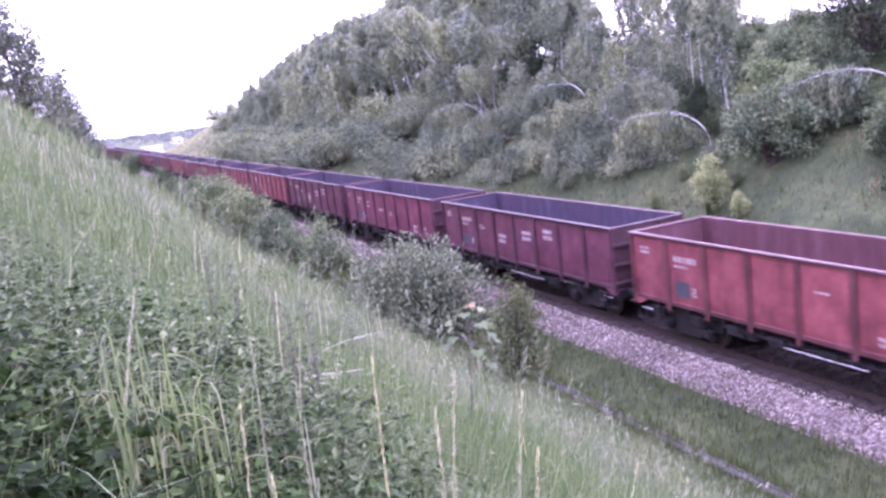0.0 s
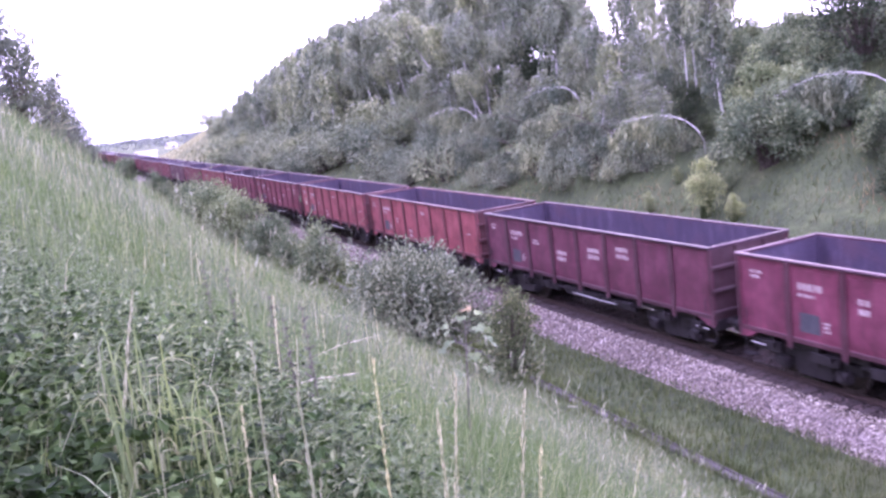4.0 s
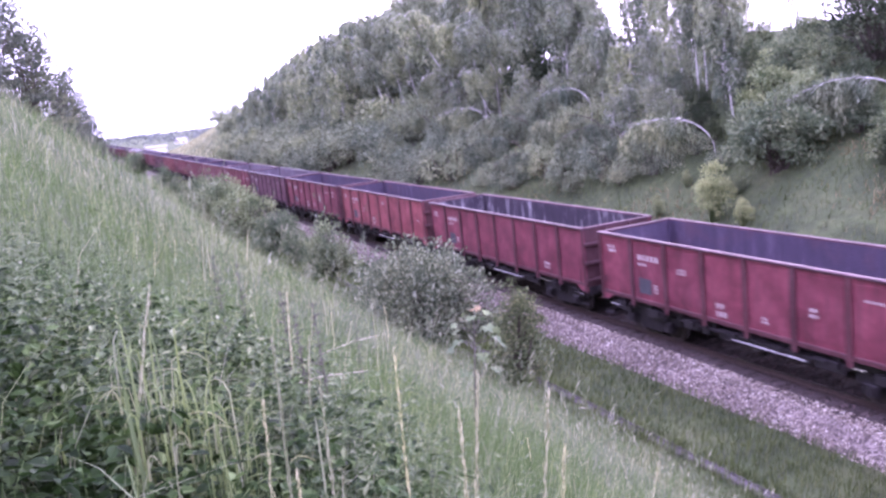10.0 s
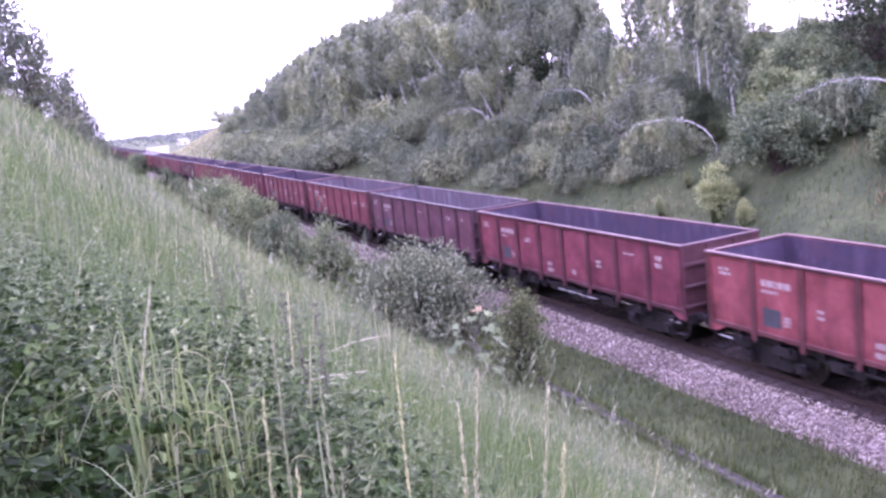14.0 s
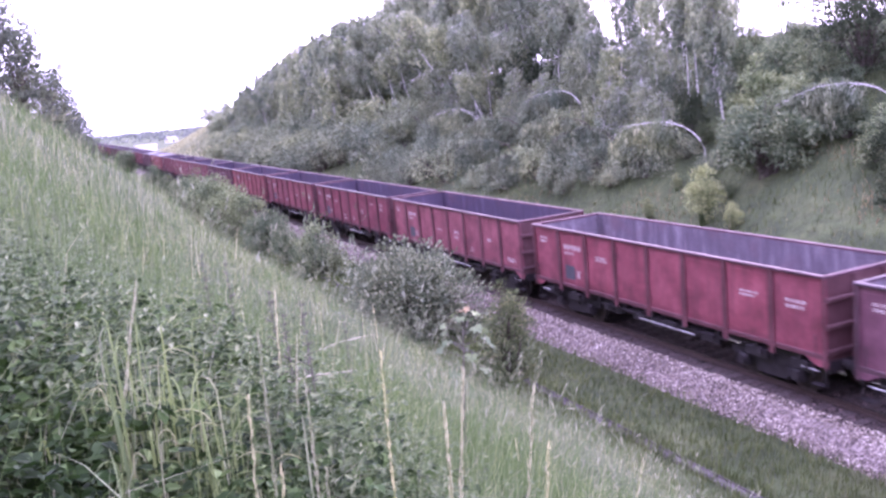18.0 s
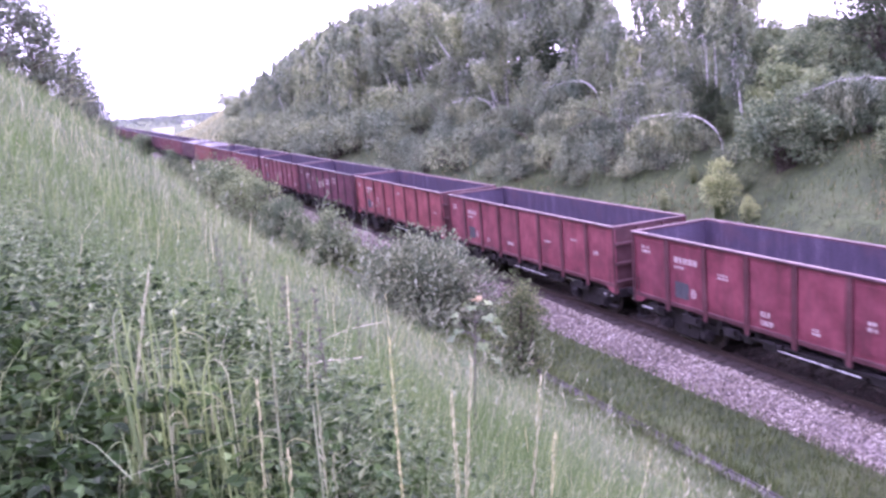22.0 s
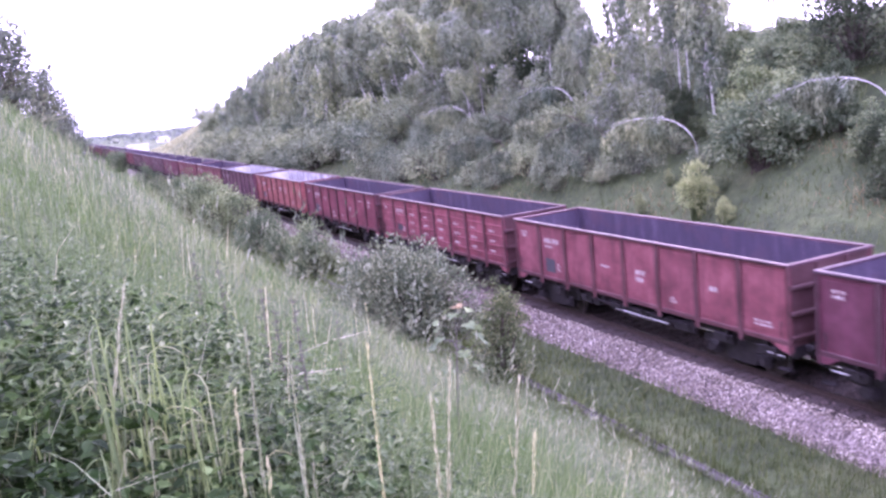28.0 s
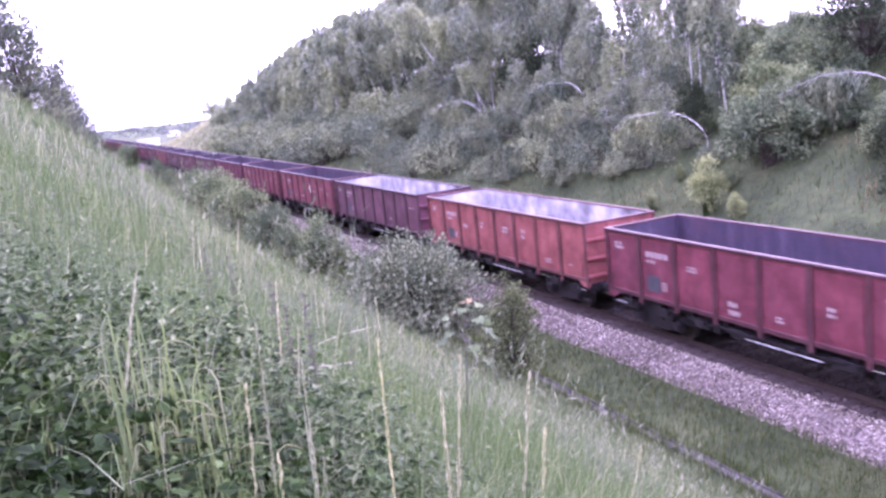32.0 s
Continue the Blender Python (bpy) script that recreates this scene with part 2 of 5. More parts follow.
M_CONEBUSH = leaf_mat("birch_bush_leaves", (0.050, 0.074, 0.042), (0.150, 0.188, 0.118), (0.28, 0.32, 0.22), 0.32, 1.4)
M_SAPLEAF = leaf_mat("young_leaves", (0.24, 0.29, 0.15), (0.42, 0.48, 0.27), (0.58, 0.62, 0.40), 0.5)
M_MAPLE = leaf_mat("maple_leaves", (0.10, 0.145, 0.075), (0.20, 0.26, 0.15), None, 0.35)
M_MAPLETIP = leaf_mat("young_maple_tips", (0.52, 0.38, 0.27), (0.62, 0.50, 0.36), None, 0.35)
M_BRAMBLE = leaf_mat("bramble_leaves", (0.009, 0.024, 0.005), (0.046, 0.090, 0.023), (0.16, 0.24, 0.09), 0.24, 2.2)
M_NETTLE = leaf_mat("nettle_leaves", (0.050, 0.078, 0.036), (0.145, 0.200, 0.100), (0.32, 0.37, 0.23), 0.35, 1.2)
M_HERB = leaf_mat("herb_leaves", (0.075, 0.115, 0.045), (0.21, 0.275, 0.13), (0.40, 0.43, 0.28), 0.4, 1.6)
M_GRASS = leaf_mat("tall_grass", (0.042, 0.084, 0.028), (0.136, 0.210, 0.088), (0.30, 0.36, 0.20), 0.4, 0.5)
M_GRASSPALE = leaf_mat("pale_grass", (0.155, 0.190, 0.115), (0.32, 0.35, 0.25), (0.56, 0.565, 0.46), 0.4, 0.35)
M_REED = leaf_mat("broad_grass", (0.10, 0.15, 0.058), (0.25, 0.325, 0.145), (0.55, 0.60, 0.43), 0.4)
# gloss on the broad leaves is put into this paler colour
M_REEDGLOSS = leaf_mat("gloss_pale_leaves", (0.24, 0.28, 0.16), (0.40, 0.43, 0.29), (0.55, 0.56, 0.43), 0.45)
M_DRYGRASS = leaf_mat("dry_meadow", (0.34, 0.36, 0.22), (0.50, 0.51, 0.34), (0.62, 0.61, 0.46), 0.4, 0.06)
M_WITHERED = leaf_mat("withered_grass", (0.16, 0.12, 0.08), (0.30, 0.23, 0.16), (0.42, 0.36, 0.26), 0.35, 0.6)
M_TURF = leaf_mat("trackside_grass", (0.048, 0.078, 0.025), (0.112, 0.152, 0.058), (0.21, 0.23, 0.13), 0.4, 0.9)
M_BANKGRASS = leaf_mat("bank_grass", (0.048, 0.076, 0.026), (0.118, 0.152, 0.060), (0.27, 0.26, 0.16), 0.4, 0.5)
# distant haze is mixed into this greyed leaf colour
M_FAR_HAZE = plain_mat("far_woods", (0.11, 0.13, 0.115), (0.24, 0.26, 0.235), 0.05, 1.0, detail=8.0, strength=0.0)
M_WHITE = plain_mat("white_render", (0.72, 0.70, 0.70), (0.82, 0.80, 0.80), 0.4, 0.8)
M_ROOF = plain_mat("grey_roofing", (0.30, 0.28, 0.29), (0.42, 0.40, 0.40), 0.6, 0.8)
M_GLASS = plain_mat("dark_window", (0.05, 0.06, 0.07), (0.09, 0.10, 0.12), 0.5, 0.2)


# ================= mesh helpers =================
def mesh_from(name, verts, faces, mat, smooth=False):
    me = bpy.data.meshes.new(name)
    me.from_pydata([tuple(v) for v in verts] if not isinstance(verts, np.ndarray) else verts.tolist(), [],
                   faces if not isinstance(faces, np.ndarray) else faces.tolist())
    for mt in (mat if isinstance(mat, (list, tuple)) else [mat]):
        me.materials.append(mt)
    if smooth:
        me.polygons.foreach_set("use_smooth", [True] * len(me.polygons))
    me.update()
    return me


def child(name, me, parent, m=None, label=""):
    ob = new(name, me)
    ob.parent = parent
    if m is not None:
        ob.matrix_basis = m
    if label:
        tagged(ob, label)
    return ob


class Build:
    """Collects boxes, tubes and prisms into one mesh."""

    def __init__(self):
        self.v, self.f, self.mi = [], [], []

    def add(self, verts, faces, mi=0):
        o = len(self.v)
        self.v += [tuple(p) for p in verts]
        self.f += [tuple(i + o for i in q) for q in faces]
        self.mi += [mi] * len(faces)

    def box(self, x0, x1, y0, y1, z0, z1, c=0.0, mi=0):
        """A box whose long edges are chamfered by c."""
        if c <= 0:
            vs = [(x, y, z) for x in (x0, x1) for y in (y0, y1) for z in (z0, z1)]
            self.add(vs, [(0, 1, 3, 2), (4, 6, 7, 5), (0, 4, 5, 1), (2, 3, 7, 6), (0, 2, 6, 4), (1, 5, 7, 3)], mi)
            return
        dims = (x1 - x0, y1 - y0, z1 - z0)
        ax = dims.index(max(dims))
        lo, hi = [(x0, x1), (y0, y1), (z0, z1)][ax]
        (a0, a1), (b0, b1) = [p for i, p in enumerate([(x0, x1), (y0, y1), (z0, z1)]) if i != ax]
        ring = [(a0 + c, b0), (a1 - c, b0), (a1, b0 + c), (a1, b1 - c), (a1 - c, b1), (a0 + c, b1), (a0, b1 - c), (a0, b0 + c)]
        vs = []
        for e in (lo, hi):
            for a, b in ring:
                p = [a, b]
                p.insert(ax, e)
                vs.append(p)
        fs = [(i, (i + 1) % 8, 8 + (i + 1) % 8, 8 + i) for i in range(8)] + [tuple(range(7, -1, -1)), tuple(range(8, 16))]
        self.add(vs, fs, mi)

    def tube(self, pts, radii, n=6, mi=0, cap=True):
        pts = [Vector(p) for p in pts]
        vs, fs = [], []
        for i, p in enumerate(pts):
            d = (pts[min(i + 1, len(pts) - 1)] - pts[max(i - 1, 0)]).normalized()
            u = d.orthogonal().normalized() if abs(d.z) > 0.95 else d.cross(Vector((0, 0, 1))).normalized()
            w = d.cross(u)
            r = radii[i] if isinstance(radii, (list, tuple)) else radii
            for k in range(n):
                a = 2 * math.pi * k / n
                vs.append(p + u * (math.cos(a) * r) + w * (math.sin(a) * r))
        for i in range(len(pts) - 1):
            for k in range(n):
                fs.append((i * n + k, i * n + (k + 1) % n, (i + 1) * n + (k + 1) % n, (i + 1) * n + k))
        if cap:
            fs += [tuple(range(n - 1, -1, -1)), tuple(range((len(pts) - 1) * n, len(pts) * n))]
        self.add(vs, fs, mi)

    def mesh(self, name, mats, smooth=False):
        me = mesh_from(name, self.v, self.f, mats, smooth)
        if any(self.mi):
            me.polygons.foreach_set("material_index", self.mi)
        return me


# ================= the ground =================
def smooth(a, b, x):
    t = np.clip((np.asarray(x, float) - a) / (b - a), 0, 1)
    return t * t * (3 - 2 * t)


SLOPE, TOE_L, TOE_R, FLAT = 0.67, 10.8, 19.6, -0.7


def ground_z(x, y):
    """A cutting: a steep bank on each side, a flat bed between, open country far off."""
    x, y = np.asarray(x, float), np.asarray(y, float)
    left = np.minimum(SLOPE * np.maximum(TOE_L - x, 0), 13.5 + 0.01 * np.maximum(-x, 0))
    right = SLOPE * np.maximum(x - TOE_R, 0)
    right = np.where(right > 10.2, 10.2 + 0.02 * (x - 34.8), right)
    right = np.minimum(right, 14)
    calm = 1 - 0.9 * smooth(110, 190, y)
    wave = 0.22 * np.sin(0.23 * y + 0.4 * x) + 0.15 * np.sin(0.51 * y - 0.7 * x + 1.0)
    wave = wave * calm
    far = smooth(32, 60, y)
    left = left * (1 + 0.2 * smooth(4, 30, y) * (1 - smooth(2.0 - far, 7.0 - 1.5 * far, x)))
    left = left - 0.25 * far * smooth(2.5, 6.0, x) * np.clip(left, 0, 1)
    left = left + 0.4 * smooth(0.6, 2.2, y) * (1 - smooth(3.0, 9.0, y)) * (1 - smooth(0.4, 2.5, x))
    left = left + wave * np.clip(left, 0, 1)
    right = right + 1.6 * wave * np.clip(right, 0, 1)
    left = left * (1 - 0.9 * smooth(330, 460, y))
    right = right * (1 - smooth(165, 285, y))
    hill = -24.0 * smooth(700, 2600, y) + 0.8 * smooth(420, 700, y) * (1 + np.sin(x / 90.0))
    return FLAT + left + right + hill


def grid_ground():
    xs = np.concatenate([[-2500, -1200, -500, -200, -90, -45, -25], np.arange(-16, 44, 0.8), [48, 56, 70, 100, 160, 300, 600, 1200, 2500]])
    ys = np.concatenate([[-400, -150, -70, -40], np.arange(-24, 60, 1.0), np.arange(60, 160, 4.0), np.arange(160, 480, 12.0),
                         np.arange(480, 1200, 60), [1300, 1600, 2000, 2600, 3200, 4200]])
    X, Y = np.meshgrid(xs, ys)
    Z = ground_z(X, Y)
    v = np.stack([X.ravel(), Y.ravel(), Z.ravel()], 1)
    nx = len(xs)
    i = np.arange(len(ys) - 1)[:, None] * nx + np.arange(nx - 1)[None]
    i = i.ravel()
    f = np.stack([i, i + 1, i + nx + 1, i + nx], 1)
    return mesh_from("ground", v, f, M_SOIL, True)


tagged(new("ground", grid_ground()), "grassy railway cutting with two steep banks", "ground", kind="structure")

# ================= the track =================
TRACK_X = 17.05
Y0, Y1 = -30.0, 420.0


def strip(name, xs, zs, mat, y0=Y0, y1=Y1, step=3.0):
    ys = np.arange(y0, y1 + 0.1, step)
    v, f = [], []
    rng = np.random.RandomState(5)
    for y in ys:
        for x, z in zip(xs, zs):
            v.append((TRACK_X + x + rng.normal(0, 0.04), y, z + rng.normal(0, 0.012)))
    n = len(xs)
    for j in range(len(ys) - 1):
        for i in range(n - 1):
            f.append((j * n + i, j * n + i + 1, (j + 1) * n + i + 1, (j + 1) * n + i))
    return mesh_from(name, v, f, mat, True)


tagged(new("ballast", strip("ballast", (-2.45, -2.1, -1.7, -1.45), (-0.76, -0.52, -0.24, -0.2), M_BALLAST)),
       "pale pinkish grey crushed stone ballast shoulder", "ballast", kind="structure")
tagged(new("track_bed", strip("track_bed", (-1.5, -0.8, 0.0, 0.8, 1.6, 2.3), (-0.225, -0.19, -0.2, -0.19, -0.24, -0.8), M_DIRTBED)),
       "oily dark brown stone bed between the rails", "ballast", kind="structure")


def scatter_stones(name, n, x0, x1, zf, mat, seed, size=(0.02, 0.043)):
    rng = np.random.RandomState(seed)
    u = rng.rand(n)
    y = 6.0 * (70.0 / 6.0) ** u
    x = rng.uniform(x0, x1, n)
    z = zf(x)
    s = rng.uniform(size[0], size[1], n) * (1 + 0.008 * y)
    base = np.array([(1, 0, 0), (-1, 0, 0), (0, 1, 0), (0, -1, 0), (0, 0, 0.8), (0, 0, -0.8)], float)
    v = base[None] * (1 + rng.uniform(-0.35, 0.35, (n, 6, 1)))
    a = rng.uniform(0, 6.28, n)
    c, sn = np.cos(a)[:, None], np.sin(a)[:, None]
    tilt = rng.normal(0, 0.5, (n, 1))
    vx, vy, vz = v[..., 0], v[..., 1], v[..., 2]
    vy, vz = vy * np.cos(tilt) - vz * np.sin(tilt), vy * np.sin(tilt) + vz * np.cos(tilt)
    vx, vy = vx * c - vy * sn, vx * sn + vy * c
    V = np.stack([vx, vy, vz], -1) * s[:, None, None]
    V[..., 0] += TRACK_X + x[:, None]
    V[..., 1] += y[:, None]
    V[..., 2] += z[:, None]
    tri = np.array([(0, 2, 4), (2, 1, 4), (1, 3, 4), (3, 0, 4), (2, 0, 5), (1, 2, 5), (3, 1, 5), (0, 3, 5)])
    F = (tri[None] + 6 * np.arange(n)[:, None, None]).reshape(-1, 3)
    return mesh_from(name, V.reshape(-1, 3), F, mat)


tagged(new("ballast_stones", scatter_stones("ballast_stones", 18500, -2.5, -1.3, lambda x: np.interp(x, (-2.45, -2.1, -1.7, -1.45), (-0.74, -0.5, -0.22, -0.18)), M_STONE, 11, (0.016, 0.034))),
       "loose pale crushed stones on the ballast shoulder", "stones", kind="stuff")
tagged(new("bed_stones", scatter_stones("bed_stones", 8000, -1.4, 1.5, lambda x: x * 0 - 0.19, M_DIRTY, 12)),
       "oil-darkened stones between the sleepers", "stones", kind="stuff")


def rail_mesh():
    prof = [(-0.07, -0.15), (0.07, -0.15), (0.07, -0.135), (0.012, -0.12), (0.012, -0.045), (0.036, -0.035), (0.036, -0.006), (0.028, 0.0),
            (-0.028, 0.0), (-0.036, -0.006), (-0.036, -0.035), (-0.012, -0.045), (-0.012, -0.12), (-0.07, -0.135)]
    b = Build()
    n = len(prof)
    v = [(x, y, z) for y in (Y0, Y1) for x, z in prof]
    f = [(i, (i + 1) % n, n + (i + 1) % n, n + i) for i in range(n)]
    b.add(v, f)
    b.mi = [1 if i == 7 else 0 for i in range(n)]
    return b.mesh("rail", [M_RAIL_SIDE, M_RAIL_TOP])


me_rail = rail_mesh()
for sx in (-0.7525, 0.7525):
    r = new("rail", me_rail)
    r.location = (TRACK_X + sx, 0, 0)
    tagged(r, "rusty steel rail with a polished running surface", "rail", "rails of the track")

# concrete cable trough beside the track
b = Build()
b.box(-0.11, 0.11, 0.015, 0.965, -0.05, 0.045, 0.02)
me_slab = b.mesh("cover_slab", M_CONC)
b = Build()
b.box(-0.52, -0.47, -20, 180, -0.15, 0.015, 0.01)
b.box(-0.15, -0.115, -20, 180, -0.15, 0.05)
b.box(0.115, 0.17, -20, 180, -0.15, 0.065, 0.01)
trough = new("cable_trough", b.mesh("cable_trough", M_CONC))
trough.location = (12.05, 0, FLAT - 0.025)
tagged(trough, "weathered grey concrete cable trough sunk in the grass", "cable trough", kind="structure")

# ================= vegetation makers =================
def leaf_quads(P, D, N, length, width):
    """One kite-shaped leaf a point: base, two sides, tip."""
    D = D / np.linalg.norm(D, axis=1, keepdims=True)
    S = np.cross(D, N)
    S /= np.linalg.norm(S, axis=1, keepdims=True) + 1e-9
    L, W = length[:, None], width[:, None]
    up = np.cross(S, D)
    mid = P + D * L * 0.45 + up * L * 0.08
    V = np.stack([P, mid + S * W * 0.5, P + D * L, mid - S * W * 0.5], 1).reshape(-1, 3)
    F = np.arange(4 * len(P)).reshape(-1, 4)
    return V, F


def leaf_tris(P, D, N, length, width):
    """One narrow three-cornered leaf a point, for foliage farther off."""
    D = D / np.linalg.norm(D, axis=1, keepdims=True)
    S = np.cross(D, N)
    S /= np.linalg.norm(S, axis=1, keepdims=True) + 1e-9
    V = np.stack([P + S * width[:, None] * 0.5, P + D * length[:, None], P - S * width[:, None] * 0.5], 1).reshape(-1, 3)
    return V, np.arange(3 * len(P)).reshape(-1, 3)


def curve_pts(start, d, length, droop, rng, n=6):
    """Points of a limb that starts along d and sags."""
    p, d = Vector(start), Vector(d).normalized()
    out = [p.copy()]
    for i in range(n - 1):
        p = p + d * (length / (n - 1))
        d = (d + Vector((rng.normal(0, 0.08), rng.normal(0, 0.08), -droop + rng.normal(0, 0.05)))).normalized()
        out.append(p.copy())
    return out


def hang_leaves(lines, n, hang, size, rng, spread=0.07, start=0.25, strands=9):
    """Leaves in thin strands that hang below limbs, with larger leaves in the shade behind them."""
    per = max(2, n // (len(lines) * strands))
    P, D, S = [], [], []
    for pts in lines:
        pts = np.array([tuple(p) for p in pts])
        for _ in range(strands):
            u = (start + (1 - start) * rng.rand() ** 0.8) * (len(pts) - 1)
            i = min(int(u), len(pts) - 2)
            q = pts[i] + (pts[i + 1] - pts[i]) * (u - i)
            h = hang * rng.uniform(0.25, 1.0)
            side = rng.normal(0, 0.16, 2)
            v = rng.rand(per)[:, None] ** 0.9
            P.append(q + np.concatenate([side * h * v, -h * v], 1) + rng.normal(0, spread, (per, 3)))
            D.append(np.column_stack([rng.normal(0, 0.32, (per, 2)), -1.0 + rng.normal(0, 0.25, per)]))
            S.append(np.where(rng.rand(per) < 0.12, 1.9, 1.0))
    P, D, S = np.concatenate(P), np.concatenate(D), np.concatenate(S)
    k = len(P)
    return leaf_tris(P, D, rng.normal(0, 1, (k, 3)), rng.uniform(0.8, 1.5, k) * size * S, rng.uniform(0.45, 0.75, k) * size * S)


def plant(name, wood, leaves, leaf_mat_, label, category, group="", bark=M_BIRCH, limbs=None):
    """A tree or bush: an empty at its foot with a trunk and a crown."""
    root = new(name)
    if wood:
        child("trunk", wood.mesh("trunk", bark, True), root)
    if limbs:
        tagged(child("branchwork", limbs.mesh("branchwork", bark, True), root), kind="stuff")
    V = np.concatenate([v for v, _ in leaves])
    off, F = 0, []
    for v, f in leaves:
        F.append(f + off)
        off += len(v)
    child("crown", mesh_from("crown", V, np.concatenate(F), leaf_mat_), root)
    return tagged(root, label, category, group)


def make_birch(seed, H=8.0, leaves=4200, size=0.135, bare=0.28, wide=0.2,  label="slender birch with drooping grey-green foliage"):
    rng = np.random.RandomState(seed)
    w, limbs = Build(), Build()
    lean = rng.normal(0, 0.09, 2)
    tp = [Vector((lean[0] * z + 0.14 * math.sin(z * 0.7 + seed) - 0.14 * math.sin(seed), lean[1] * z, z)) for z in np.linspace(-0.4, H, 10)]
    w.tube(tp, [0.0088 * H * (1 - i / 10.6) + 0.010 for i in range(10)], 6)
    lines = []
    for i in range(44):
        s = bare + (1 - bare) * (i + rng.rand()) / 44
        z = s * H
        a = i * 2.4 + rng.uniform(-0.5, 0.5)
        L = H * wide * (1.3 - s) ** 0.5 * rng.uniform(0.55, 1.25)
        b = Vector((lean[0] * z + 0.14 * math.sin(z * 0.7 + seed) - 0.14 * math.sin(seed), lean[1] * z, z))
        pts = curve_pts(b, (math.cos(a), math.sin(a), rng.uniform(0.4, 1.2)), L, 0.30, rng)
        limbs.tube(pts[::2] + [pts[-1]], [0.022, 0.016, 0.010, 0.005], 3, cap=False)
        lines.append(pts)
    lines.append(tp[6:])
    return plant("birch_tree", w, [hang_leaves(lines, leaves, 0.16 * H, size, rng, 0.09)], M_BIRCHLEAF, label, "tree", "birches on the far bank", limbs=limbs)


def make_arch(seed, reach=5.0, top=4.0, end=2.6, leaves=5200, fall=0.0, dim=False, label="birch bent into an arch with hanging foliage"):
    """A birch bowed over towards +x, with foliage hanging like curtains nearly to the ground; fall: how far the ground drops at its tip."""
    rng = np.random.RandomState(seed)
    w, limbs = Build(), Build()
    tp = []
    for u in np.linspace(0, 1, 13):
        a = u * math.pi * 0.92
        x = reach * (1 - math.cos(a)) / 2
        z = top * math.sin(a) ** 0.8 if u < 0.5 else end + (top - end) * math.sin(a) ** 0.8
        tp.append(Vector((x, 0.22 * math.sin(3 * u + seed), z - (0.4 if u == 0 else 0))))
    w.tube(tp, [0.030 * (1 - i / 14) + 0.008 for i in range(13)], 6)
    lines = [tp[7:], tp[6:], tp[8:], tp[9:]]
    for i in range(34):
        u = rng.uniform(4.2, 11.8)
        j = int(u)
        b = tp[j].lerp(tp[j + 1], u - j)
        sd = rng.choice((-1, 1))
        pts = curve_pts(b, (rng.uniform(0.2, 1.2), sd * rng.uniform(0.2, 1.0), rng.uniform(-0.2, 0.25)), rng.uniform(0.4, 1.3) * top / 3 + 0.2, 0.3, rng)
        limbs.tube(pts, [0.014 * (1 - k / 6) + 0.003 for k in range(6)], 3, cap=False)
        lines.append(pts)
    P, D = [], []
    strands = 230
    per = leaves // strands
    for _ in range(strands):
        pts = lines[rng.randint(len(lines))]
        u = rng.uniform(0.05, 1.0) * (len(pts) - 1)
        i = min(int(u), len(pts) - 2)
        q = np.array(pts[i].lerp(pts[i + 1], u - i))
        room = max(0.5, q[2] + fall * min(1.0, max(0.0, q[0] / reach)))
        h = room * (0.25 + 0.75 * rng.rand() ** 0.7) * (0.35 + 0.65 * min(1.0, max(0.0, q[0] / reach)))
        sx, sy = rng.normal(0.12, 0.1), rng.normal(0, 0.12)
        v = rng.rand(per, 1)
        P.append(q + np.array([0, 0, abs(rng.normal(0, 0.10))]) + np.concatenate([sx * h * v, sy * h * v, -h * v], 1) + rng.normal(0, 0.07, (per, 3)))
        D.append(np.column_stack([rng.normal(0, 0.28, (per, 2)), -1.0 + rng.normal(0, 0.2, per)]))
    P, D = np.concatenate(P), np.concatenate(D)
    k = len(P)
    big = np.where(rng.rand(k) < 0.12, 1.8, 1.0)
    lv = leaf_tris(P, D, rng.normal(0, 1, (k, 3)), rng.uniform(0.9, 1.9, k) * 0.125 * big, rng.uniform(0.32, 0.55, k) * 0.125 * big)
    return plant("bent_birch", w, [lv], M_BIRCHLEAF, label, "tree", "bent birches on the far bank", M_BARK if dim else M_BIRCH, limbs)


